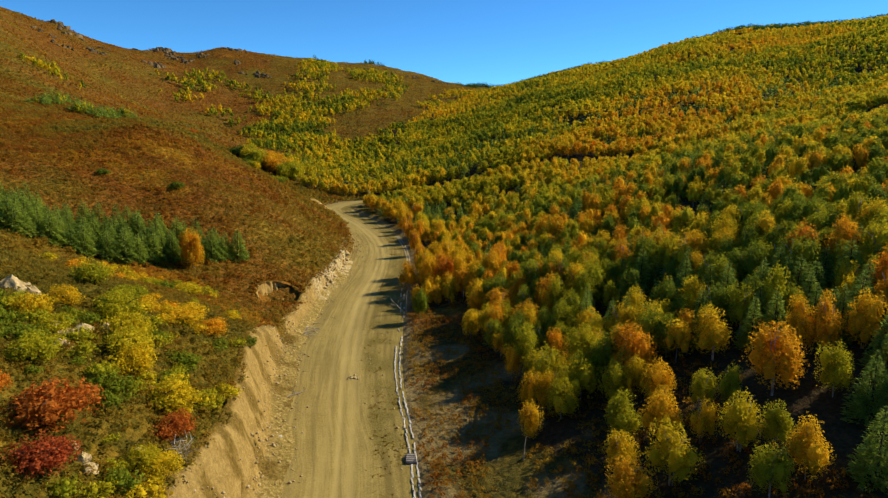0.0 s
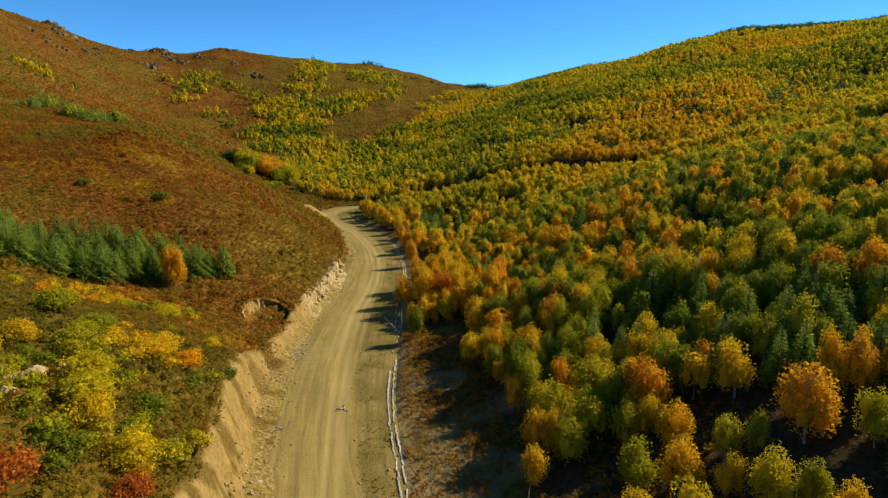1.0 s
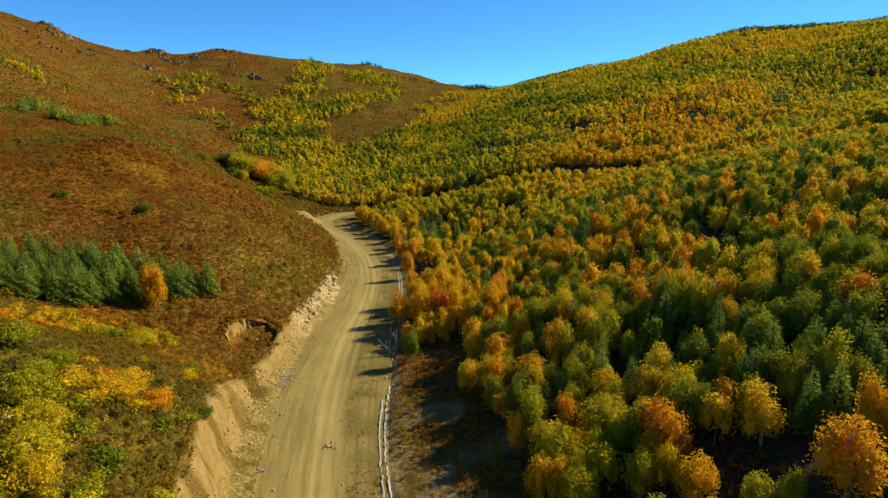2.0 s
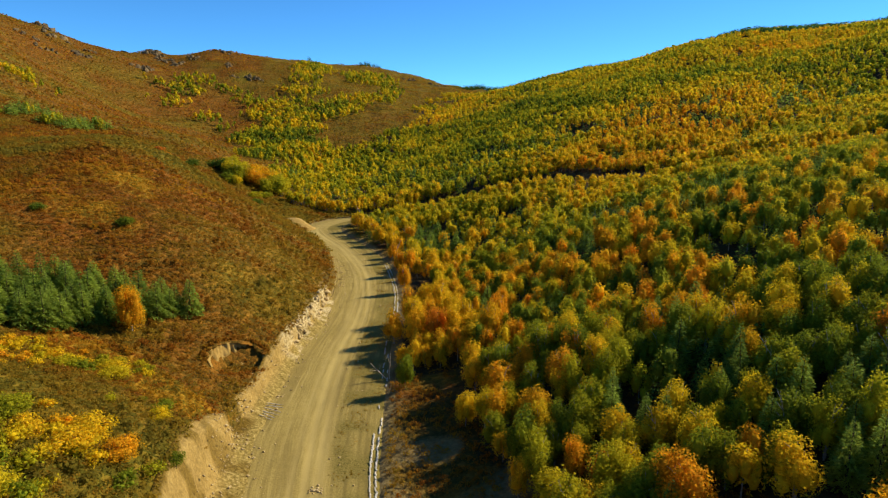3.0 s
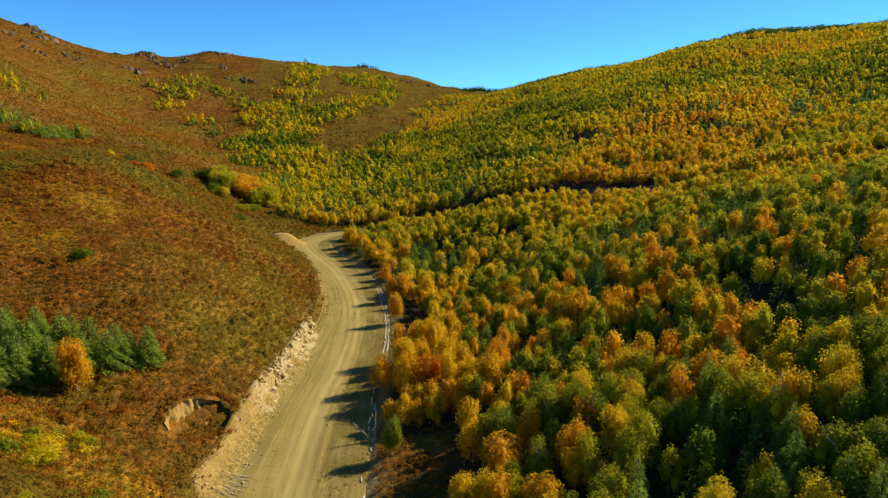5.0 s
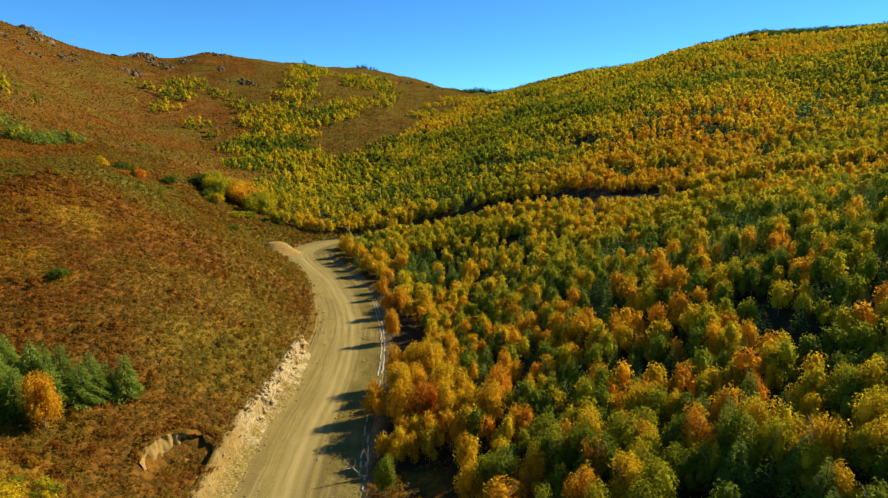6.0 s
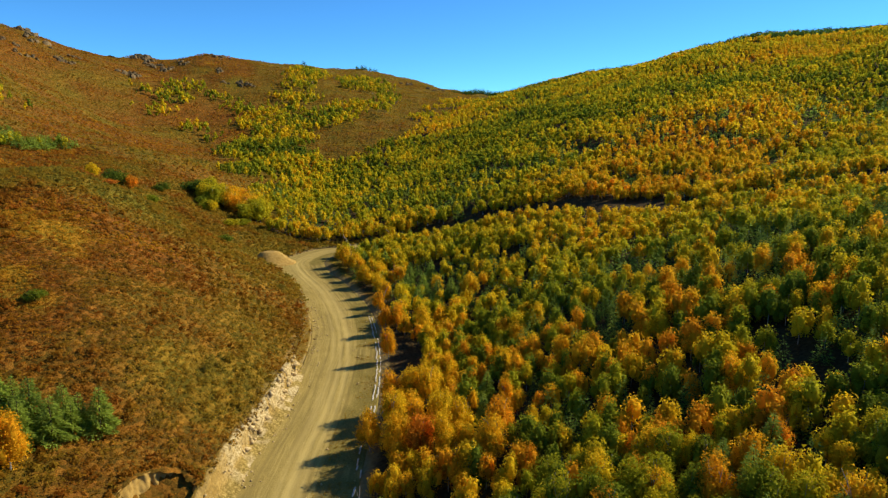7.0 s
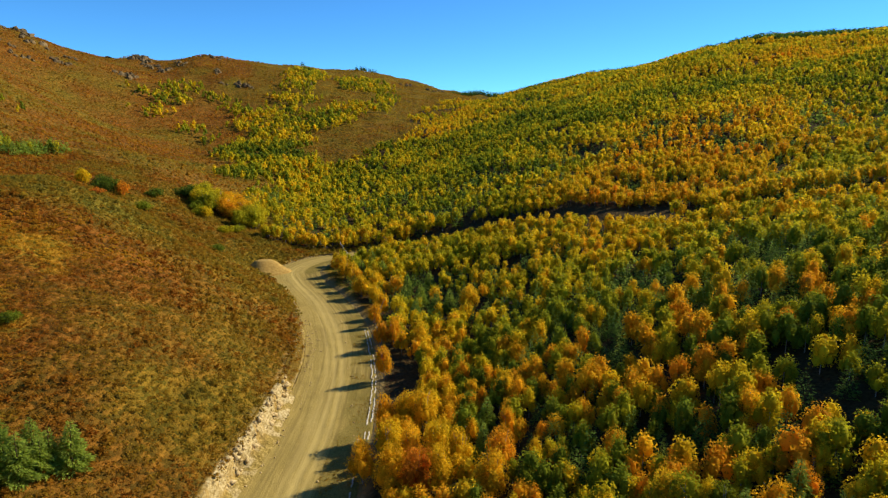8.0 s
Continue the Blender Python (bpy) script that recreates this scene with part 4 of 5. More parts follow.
# ---- western slope: plantation, poplar, bushes ----
def build_plantation():
    x0, y0, x1, y1 = -74, 103, -45, 134
    n = 0
    for row in range(5):
        for k in range(21):
            f = (k + 0.6 * RNG.random()) / 20.5
            x = x0 + (x1 - x0) * f - row * 2.0 + RNG.normal() * 0.5
            y = y0 + (y1 - y0) * f + row * 2.1 + RNG.normal() * 0.5
            if f > 1.0 - 0.09 * row or 0.7 < f < 0.78 and row == 0:
                continue
            h = 5.0 + 2.0 * RNG.random()
            place_tree(x, y, h, h * (0.31 + 0.07 * RNG.random()))
            n += 1
    return n


def poplar():
    tree = new("poplar_tree")
    part("trunk", mesh_from("poplar_stem", *stems(6.4, 0.7, 1, 400, 0.14)), BARK, tree)
    v, f = plume_crown(11, 3600, 0.18, (0.5, 8.3), 2.5, seed=401)
    part("crown", mesh_from("poplar_crown", v, f, {"tone": np.full(len(v), 0.68)}), LEAVES, tree)
    tree.matrix_basis = pose(-50.1, 122.5, float(ground_z(np.array([-50.1]), np.array([122.5]))[0]))
    tagged(tree, "single golden orange poplar before dark conifers", "tree")


def bush_thing(shape, tone, mat):
    ob = new("bush")
    v, f = plume_crown(12, 2400, 0.11, (0.0, 2.0), 1.6, seed=420 + shape, heart=0.45)
    part("foliage", mesh_from("bush_leaves", v, f, {"tone": np.full(len(v), tone)}), mat, ob)
    part("stem", mesh_from("bush_stems", *stems(1.7, 1.3, 4, 430 + shape, 0.04)), DARK_BARK, ob)
    return ob


# x, y, width, height, tone
BUSHES = (
    (-32.0, 47.5, 5.4, 3.4, 0.97), (-29.6, 42.5, 3.6, 2.4, 0.99), (-25.0, 54.2, 3.0, 2.2, 0.95), (-36.5, 47.0, 2.4, 2.0, 0.93), (-27.1, 58.5, 4.0, 3.0, 0.47),
    (-31.5, 60.5, 3.4, 3.0, 0.42), (-33.5, 63.5, 4.4, 3.2, 0.38), (-35.5, 67.5, 3.8, 3.0, 0.36), (-38.5, 71.5, 3.8, 3.4, 0.31), (-40.5, 75.0, 3.2, 2.8, 0.3),
    (-48.2, 84.0, 3.8, 3.0, 0.29), (-35.1, 82.5, 4.2, 2.2, 0.52), (-31.5, 81.5, 3.4, 2.0, 0.7), (-34.5, 78.5, 4.0, 2.2, 0.56), (-44.8, 106.5, 3.6, 1.6, 0.42),
    (-43.0, 103.0, 3.2, 1.6, 0.4),
)
MORE_BUSHES = (
    (-25.2, 47.5, 2.4, 1.8, 0.42), (-23.8, 48.0, 2.8, 1.8, 0.5), (-38.0, 55.0, 3.4, 2.4, 0.33), (-44.0, 64.0, 3.4, 2.6, 0.55), (-44.2, 71.0, 3.0, 2.4, 0.58),
    (-42.0, 81.5, 3.2, 2.0, 0.31), (-40.5, 62.0, 2.6, 2.0, 0.42), (-28.0, 86.0, 1.8, 1.4, 0.15), (-33.4, 94.5, 2.4, 1.4, 0.5), (-41.8, 81.0, 2.6, 1.6, 0.3),
    (-139.0, 309.0, 5.0, 5.5, 0.47), (-130.0, 306.0, 6.5, 5.5, 0.02), (-125.5, 305.0, 6.0, 5.0, 0.03), (-114.0, 305.0, 5.5, 3.6, 0.05), (-121.0, 304.0, 4.0, 5.4, 0.85),
    (-117.0, 322.0, 5.5, 3.6, 0.05), (-110.0, 342.0, 9.0, 5.5, 0.08), (-102.0, 330.0, 6.0, 4.0, 0.2), (-99.0, 324.0, 5.0, 4.0, 0.28),
)
FAR_BUSHES = (
    (-97.0, 324.0, 4.5, 4.6, 0.45), (-93.0, 340.0, 7.5, 6.5, 0.6), (-90.0, 347.0, 6.0, 6.0, 0.48), (-86.0, 353.0, 6.0, 5.5, 0.26), (-82.0, 318.0, 5.5, 2.6, 0.24), (-85.0, 313.0, 5.0, 2.6, 0.3),
    (-90.0, 256.0, 3.4, 1.6, 0.18), (-69.0, 256.0, 4.5, 2.2, 0.16), (-66.0, 249.0, 4.0, 2.0, 0.08), (-92.0, 233.0, 3.0, 1.6, 0.9), (-66.0, 155.0, 3.0, 1.8, 0.12), (-82.0, 152.0, 2.6, 1.6, 0.1),
)
SHAPES = {}


def build_bushes():
    words = ((0.25, "green"), (0.36, "yellow-green"), (0.6, "yellow"), (0.9, "orange"), (1.1, "red"))
    for x, y, wide, high, tone in BUSHES + MORE_BUSHES + FAR_BUSHES:
        z = float(ground_z(np.array([x]), np.array([y]))[0])
        key = (RNG.integers(0, 4), round(tone, 1))
        m = pose(x, y, z, 0, 0, RNG.random() * 360) @ Matrix.Diagonal((wide / 2.3, wide / 2.3, high / 1.8, 1))
        if key in SHAPES:
            ob = copy_thing(SHAPES[key], m)
        else:
            ob = SHAPES[key] = bush_thing(int(key[0]), tone, LEAVES)
        ob.matrix_basis = m
        word = next(w for top, w in words if tone < top)
        tagged(ob, f"leafy {word} autumn bush on the brushy slope", "bush", "bushes on the western slope")


def build_gully_mouth():
    """The bright trees where the side gully meets the valley: green ones, then gold and orange."""
    for k in range(34):
        u, v = RNG.random() * 2 - 1, RNG.random() * 2 - 1
        x, y = -92 + 15 * u, 340 + 11 * v - 4 * u
        tone = 0.3 + 0.1 * RNG.random() if u < -0.3 or u > 0.45 else 0.6 + 0.14 * RNG.random()
        h = 7.0 + 3.0 * RNG.random()
        place_tree(x, y, h, h * 0.45, tone)


def build_verge_grass():
    """Tufts of dry grass on the verge between the wheel tracks and the drain."""
    tufts = [leaf_cloud(7, 0.12, (0.0, 0.1), 0.3, 3, seed=180 + k, up=1.8) for k in range(6)]
    i = RNG.integers(0, len(MIDDLE), 14000)
    i = i[(MIDDLE[i, 1] > 35) & (MIDDLE[i, 1] < 215)]
    off = 2.8 + (MIDDLE[i, 3] - 3.6) * RNG.random(len(i)) ** 0.8
    x, y = MIDDLE[i, 0] + TANGENT[i, 1] * off, MIDDLE[i, 1] - TANGENT[i, 0] * off
    y = y + RNG.random(len(i)) * 1.2
    keep = fbm(x, y, 4.0, 3, 87) > 0.48
    x, y = x[keep], y[keep]
    scatter(x, y, tufts, 0.5 + 0.8 * RNG.random(len(x)), 0.05 + 0.3 * RNG.random(len(x)), "verge_grass", SHRUBS, "dry olive grass tufts on the road verge", "grass", sink=-0.5)


def build_thicket():
    """The bushy foot of the western slope."""
    kinds = [plume_crown(8, 380, 0.16, (0.0, 1.45), 1.5, seed=460 + k, heart=0.45) for k in range(6)]
    x, y = jittered(-60, -20, 32, 112, 2.3)
    d, _, w = off_road(x, y)
    uncut = -d - w > bank_reach(y) + 0.8
    keep = in_view(x, y, 4) & uncut & (fbm(x, y, 11, 3, 81) + 0.18 * (RNG.random(len(x)) - 0.5) > 0.52 + 0.0015 * (y - 60))
    x, y = x[keep], y[keep]
    tone = np.clip(0.34 + 0.8 * (fbm(x, y, 14, 2, 83) - 0.5) + 0.36 * (RNG.random(len(x)) - 0.5), 0.17, 0.78)
    scatter(x, y, kinds, (0.5 + 0.7 * RNG.random(len(x))) * np.where(y < 85, 1.15, 0.9), tone, "thicket", LEAVES, "yellow and green bushes crowding the slope", "bushes")


def build_slope_brush():
    """Waist-high olive growth between the bushes at the foot of the western slope."""
    kinds = [leaf_cloud(44, 0.17, (0.0, 0.8), 0.85, 6, seed=480 + k, up=0.9) for k in range(8)]
    x, y = jittered(-62, -18, 34, 112, 1.15)
    d, _, w = off_road(x, y)
    keep = in_view(x, y, 4) & (-d - w > bank_reach(y) + 0.5) & (fbm(x, y, 5, 2, 88) > 0.33)
    x, y = x[keep], y[keep]
    tone = np.clip(0.12 + 0.5 * (fbm(x, y, 6, 2, 89) - 0.4) + 0.3 * (RNG.random(len(x)) - 0.5), 0, 0.86)
    scatter(x, y, kinds, 0.55 + 0.7 * RNG.random(len(x)), tone, "slope_brush", SHRUBS, "olive and brown growth between the bushes", "brush")


build_plantation()
build_slope_brush()
build_gully_mouth()
build_verge_grass()
build_thicket()
poplar()
build_bushes()


# ---- cut bank, scar, rocks, drain ----
def build_cut_bank():
    first, last = (int(np.abs(MIDDLE[:, 1] - v).argmin()) for v in (35, 236))
    n, cols = (last - first) * 3, 40
    s = np.linspace(first, last, n)
    mid = np.stack([np.interp(s, np.arange(len(MIDDLE)), MIDDLE[:, k]) for k in range(4)], -1)
    tan = np.stack([np.interp(s, np.arange(len(MIDDLE)), TANGENT[:, k]) for k in range(2)], -1)
    left = np.stack([-tan[:, 1], tan[:, 0]], -1)
    reach = bank_reach(mid[:, 1]) + 1.2
    f = np.linspace(0, 1, cols)
    out = mid[:, 3, None] - 2.8 + f * (reach[:, None] + 2.8)
    x, y = (mid[:, k, None] + left[:, k, None] * out for k in (0, 1))
    z = bank_z(x, y, -out, mid[:, 2, None], mid[:, 3, None])
    up = z - mid[:, 2, None]
    stony = ramp01(y, 134, 142) * (1 - ramp01(y, 176, 182)) * ramp01(fbm(x, y, 7, 2, 90), 0.3, 0.5)
    body = ramp01(up, 0.15, 0.9) * np.sin(np.pi * np.clip(f, 0.0, 1.0)) ** 0.5
    rough = fbm(x + 1.3 * z, y - 0.9 * z, 2.2, 4, 91) - 0.5
    gully = fbm(x * 0.25 + 0.6 * z, y + 0.4 * z, 0.9, 3, 94) - 0.5
    chunk = np.floor(fbm(x + 0.5 * z, y + 0.4 * z, 1.3, 2, 93) * 9) / 9 - 0.42 + 0.35 * (value_noise(x * 2.1 + z, y * 2.1, 96) - 0.5)
    push = (0.05 + 1.5 * rough + 0.15 * gully * (1 - stony) + 2.0 * chunk * stony) * body
    x, y = x - left[:, 0, None] * push * 0.6, y - left[:, 1, None] * push * 0.6
    z = z + push * 0.4 + 0.12 * (fbm(x, y, 0.7, 2, 92) - 0.5) - 0.5 * (f < 0.01) - 0.7 * (f > 0.99)
    turf = ramp01(f + 0.1 * rough, 0.86, 0.93) + 0.0 * x
    over = ramp01(np.minimum(grown_over(y), 1) + 0.5 * rough, 0.35, 0.75) * ramp01(up, 0.3, 0.9)
    over = np.maximum(over, 0.8 * ramp01(fbm(x, y, 3.5, 3, 104) + 0.16 * f, 0.58, 0.68) * (1 - ramp01(y, 95, 110)))
    me = mesh_from("cut_bank", np.stack([x, y, z], -1).reshape(-1, 3), grid_faces(n, cols),
                   {"stone": (stony * ramp01(fbm(x, y, 2.0, 2, 98) + 0.2 * ramp01(up, 0.5, 2.0), 0.42, 0.58)).ravel(), "turf": np.maximum(turf, over).ravel(), "loose": (1 - ramp01(up, 0.4, 1.4)).ravel()})
    mat, nodes, links, bsdf = material("cut_earth")
    fine, mid_noise = noise_node(nodes, links, 2.2, 6.0, 0.7), noise_node(nodes, links, 0.5, 5.0, 0.6)
    sand = ramp_node(nodes, links, mid_noise, ((0.32, (0.23, 0.15, 0.04)), (0.68, (0.42, 0.295, 0.095))))
    sand = mix_node(nodes, links, 0.45, sand, ramp_node(nodes, links, fine, ((0.36, (0.14, 0.085, 0.022)), (0.64, (0.44, 0.30, 0.09)))))
    gravel = ramp_node(nodes, links, fine, ((0.36, (0.13, 0.09, 0.022)), (0.52, (0.27, 0.195, 0.05)), (0.66, (0.46, 0.35, 0.13))))
    sand = mix_node(nodes, links, attr_node(nodes, "loose"), sand, gravel)
    pale = ramp_node(nodes, links, fine, ((0.34, (0.18, 0.12, 0.045)), (0.48, (0.40, 0.31, 0.14)), (0.62, (0.58, 0.48, 0.27))))
    earth = mix_node(nodes, links, attr_node(nodes, "stone"), sand, pale)
    grass = ramp_node(nodes, links, fine, ((0.35, (0.08, 0.05, 0.01)), (0.65, (0.19, 0.12, 0.018))))
    links.new(mix_node(nodes, links, attr_node(nodes, "turf"), earth, grass), bsdf.inputs["Base Color"])
    bsdf.inputs["Roughness"].default_value = 0.95
    bsdf.inputs["Specular IOR Level"].default_value = 0.05
    bump_node(nodes, links, bsdf, fine, 0.9, 0.25)
    tagged(part("cut_bank", me, mat), "sandy road cutting with pale broken rock", "bank", kind="structure")


def build_scar():
    """The slipped hollow on the slope: a torn sandy face under a rim of turf, undercut at its far end."""
    cols, rows = 70, 18
    a, v = np.meshgrid(np.radians(np.linspace(196, 58, cols)), np.linspace(0, 1, rows))
    share = np.linspace(0, 1, cols)
    ends = np.minimum(ramp01(share, 0.0, 0.18), 1 - ramp01(share, 0.86, 1.0))
    ragged = 0.05 * (fbm(np.degrees(a), 0 * a, 11, 3, 95) - 0.5) * 4
    under = 0.09 * ramp01(share, 0.45, 0.62) * ends
    r = 1.0 + ragged - 0.10 * ramp01(v, 0.1, 0.75) - 0.34 * ramp01(v, 0.72, 1.0) + under * np.sin(np.pi * np.clip(v * 1.5, 0, 1)) + 0.24 * (fbm(np.degrees(a) / 7, 2.5 * v, 1.0, 4, 105) - 0.5) * np.sin(np.pi * v) ** 0.5
    x, y = -33.0 + 4.8 * r * np.cos(a), 124.0 + 7.2 * r * np.sin(a)
    out = -33.0 + 4.8 * 1.14 * np.cos(a), 124.0 + 7.2 * 1.14 * np.sin(a)
    low = -33.0 + 4.8 * 0.6 * np.cos(a), 124.0 + 7.2 * 0.6 * np.sin(a)
    top, foot = ground_z(*out) + 0.05, ground_z(*low)
    z = top + (foot - 0.1 - top) * ramp01(v, 0.0, 1.0) ** 0.8 - 0.25 * (v > 0.99) + 0.2 * (fbm(x, y, 0.8, 3, 95) - 0.5)
    scar = tagged(new("slump_scar"), "bare sandy slump hollow torn into the slope", "slump scar")
    part("face", mesh_from("scar_face", np.stack([x, y, z], -1).reshape(-1, 3), grid_faces(rows, cols)), SAND, scar)
    # the turf that overhangs the face
    w = np.linspace(0, 1, 6)[:, None]
    rim = r[0] - 0.03 - 0.5 * under + (0.34 + 0.5 * under) * w
    x, y = -33.0 + 4.8 * rim * np.cos(a[0]), 124.0 + 7.2 * rim * np.sin(a[0])
    z = np.where(w < 0.5, top[0] + 0.12, ground_z(x, y) + 0.1) - 0.45 * (w > 0.99) - 0.25 * (w < 0.01)
    part("turf", mesh_from("scar_turf", np.stack([x, y, z], -1).reshape(-1, 3), grid_faces(6, cols), {"forest": np.zeros(x.size), "bare": np.zeros(x.size), "tone": np.full(x.size, 0.5)}, smooth=True), GROUND, scar)
    lip = [leaf_cloud(26, 0.4, (0, 0.6), 0.8, 4, seed=160 + k, up=0.9) for k in range(3)]
    rim = np.radians(np.linspace(200, 62, 34))
    k = 1.1 + 0.14 * RNG.random(34)
    scatter(-33.0 + 4.8 * k * np.cos(rim), 124.0 + 7.2 * k * np.sin(rim), lip, 0.6 + 0.5 * RNG.random(34), np.full(34, 0.55), "turf_edge", SHRUBS, "torn turf with brown brush over the slump", "brush", sink=-0.1)
    return scar


def broken_rock(seed):
    """A rock with flat broken faces and chipped edges."""
    rng = np.random.default_rng(seed)
    bm = bmesh.new()
    bmesh.ops.create_icosphere(bm, subdivisions=4, radius=1.0)
    cuts = rng.normal(size=(14, 3))
    cuts /= np.linalg.norm(cuts, axis=1)[:, None]
    depth = 0.5 + 0.3 * rng.random(14)
    for v in bm.verts:
        p = np.array(v.co)
        for c, at in zip(cuts, depth):
            over = p @ c - at
            if over > 0:
                p = p - c * over * 0.95
        p = p * (1 + 0.16 * noise.noise(Vector(p * 3.1) + Vector((seed, 0, 0))) + 0.06 * noise.noise(Vector(p * 9.0)))
        v.co = p
    return bm


def slab(seed):
    """One broken slab of rock."""
    rng = np.random.default_rng(seed)
    bm = bmesh.new()
    bmesh.ops.create_icosphere(bm, subdivisions=2, radius=1.0)
    for v in bm.verts:
        v.co += Vector(rng.normal(size=3) * 0.16)
    return bm


def crag(x, y, wide, high, slabs):
    """A jagged knot of slabs on the ridge."""
    ob = new("crag")
    ob.matrix_basis = pose(x, y, float(ground_z(np.array([x]), np.array([y]))[0]))
    for k in range(7):
        at, tall = RNG.normal(size=2) * 0.45 * wide, high * (0.35 + 0.5 * RNG.random())
        z = float(ground_z(np.array([x + at[0]]), np.array([y + at[1]]))[0]) - ob.matrix_basis.translation.z
        piece = new("slab", slabs[RNG.integers(0, len(slabs))])
        piece.parent = ob
        piece.matrix_basis = pose(at[0], at[1], z - 0.05 * tall, RNG.normal() * 15, RNG.normal() * 15, RNG.random() * 360) @ Matrix.Diagonal((wide * (0.2 + 0.12 * RNG.random()), wide * 0.2, tall * 0.62, 1))
    return tagged(ob, "dark jagged crag on the far ridge", "rock", "ridge crags")


def place_rocks():
    rocks, slabs = [], []
    for store, make, mat in ((rocks, broken_rock, ROCK), (slabs, slab, DARK_ROCK)):
        for k in range(4):
            me = bpy.data.meshes.new("rock")
            bm = make(500 + k)
            bm.to_mesh(me)
            bm.free()
            me.materials.append(mat)
            store.append(me)
    outcrop = ((-38.7, 64.5, 1.6, 1.9), (-37.6, 66.5, 1.3, 1.5), (-40.2, 61.8, 1.2, 1.6), (-39.5, 63.0, 1.1, 1.3), (-38.1, 59.8, 1.0, 1.5), (-50.5, 70.5, 1.9, 2.0),
               (-49.0, 71.8, 1.3, 1.4), (-52.0, 69.5, 1.5, 1.8), (-27.6, 44.7, 0.9, 0.7), (-28.6, 45.2, 0.7, 0.6), (-29.6, 46.0, 0.6, 0.5), (-26.2, 49.0, 0.6, 0.5))
    crags = ((-470, 800, 16, 9), (-456, 782, 18, 9), (-441, 765, 12, 6), (-426, 714, 9, 6), (-400, 689, 10, 7), (-437, 712, 9, 5), (-389, 738, 13, 7), (-399, 775, 9, 5), (-357, 792, 15, 11), (-348, 800, 10, 8),
             (-412, 945, 24, 8), (-396, 935, 16, 7), (-378, 915, 16, 7), (-351, 887, 14, 7), (-339, 915, 12, 6), (-286, 901, 10, 7), (-243, 858, 10, 8), (-236, 858, 8, 7), (-262, 849, 7, 5), (-172, 907, 12, 8),
             (-144, 1005, 10, 6), (-49, 1121, 14, 6), (-4, 1085, 12, 6), (-310, 985, 12, 5), (-330, 1000, 14, 6))
    for k, (x, y, wide, high) in enumerate(outcrop):
        ob = new("rock", rocks[k % 4])
        ob.matrix_basis = pose(x, y, float(ground_z(np.array([x]), np.array([y]))[0]) + high * -0.12, RNG.normal() * 8, RNG.normal() * 8, RNG.random() * 360) @ Matrix.Diagonal((wide * 1.15, wide, high * 1.05, 1))
        tagged(ob, "pale weathered rock standing out of the brush", "rock", "pale outcrop rocks")
    for x, y, wide, high in crags:
        crag(x, y, wide, high, slabs)


def build_drain():
    """The ditch beside the road, lined by two rows of whitish stones."""
    drain = tagged(new("stone_drain"), "roadside drain of two rows of whitish stones", "drain")
    meshes = []
    for k in range(5):
        bm = bmesh.new()
        bmesh.ops.create_cube(bm, size=1.0)
        bmesh.ops.bevel(bm, geom=bm.edges[:], offset=0.14, segments=1, affect="EDGES")
        rng = np.random.default_rng(600 + k)
        for v in bm.verts:
            v.co += Vector(rng.normal(size=3) * 0.06)
        me = bpy.data.meshes.new("stone")
        bm.to_mesh(me)
        bm.free()
        me.materials.append(WHITE_STONE)
        meshes.append(me)
    k = np.flatnonzero((MIDDLE[:, 1] > 50) & (MIDDLE[:, 1] < 218))[:150]
    for i in k:
        p, t, w = MIDDLE[i, :3], TANGENT[i], MIDDLE[i, 3]
        r = np.array([t[1], -t[0]])
        thick = 0.95 if p[1] < 106 else (0.3 if p[1] < 160 else 0.75)
        for side in (-0.5, 0.5):
            if RNG.random() > thick:
                continue
            bend = 0.25 + 0.3 * math.sin(p[1] / 9.0)
            q = p[:2] + r * (w - 0.9 + side * 0.75 + bend + RNG.normal() * 0.05)
            stone = new("stone", meshes[RNG.integers(0, 5)])
            stone.parent = drain
            stone.matrix_basis = pose(q[0], q[1], p[2] + 0.06, RNG.normal() * 5, RNG.normal() * 5, math.degrees(math.atan2(t[1], t[0])) + RNG.normal() * 4) @ Matrix.Diagonal((1.15 + 0.3 * RNG.random(), 0.17 + 0.08 * RNG.random(), 0.22, 1))
    bm = bmesh.new()
    bmesh.ops.create_cube(bm, size=1.0, matrix=pose(-4.0, 69.0, 0.1, 0, 0, 8) @ Matrix.Diagonal((1.3, 1.9, 0.6, 1)))
    bmesh.ops.bevel(bm, geom=bm.edges[:], offset=0.08, segments=2, affect="EDGES")
    culvert = tagged(new("culvert"), "dark concrete culvert box in the drain", "culvert")
    part("box", bm, CONCRETE, culvert)
    for k in range(4):
        bm = bmesh.new()
        bmesh.ops.create_cube(bm, size=1.0, matrix=pose(-4.05 + 0.02 * k, 68.3 + 0.45 * k, 0.43, 0, 0, 8) @ Matrix.Diagonal((1.0, 0.14, 0.08, 1)))
        part("bar", bm, DRY_WOOD, culvert)


def log_thing(name, a, b, thick, label, category, mat=DRY_WOOD, twigs=2, seed=0):
    a, b = np.array(a, float), np.array(b, float)
    rng = np.random.default_rng(seed)
    t = np.linspace(0, 1, 6)[:, None]
    path = a + (b - a) * t + rng.normal(size=(6, 3)) * thick * 0.4
    pieces = [tube(path, thick * (1 - 0.6 * t[:, 0]))]
    for k in range(twigs):
        at = path[2 + k % 3]
        pieces.append(tube([at, at + rng.normal(size=3) * 0.5 + (0, 0, 0.3), at + rng.normal(size=3) * 0.8 + (0, 0, 0.6)], [thick * 0.4, thick * 0.3, thick * 0.1], 4))
    return tagged(part(name, mesh_from(name, *joined(pieces)), mat), label, category)


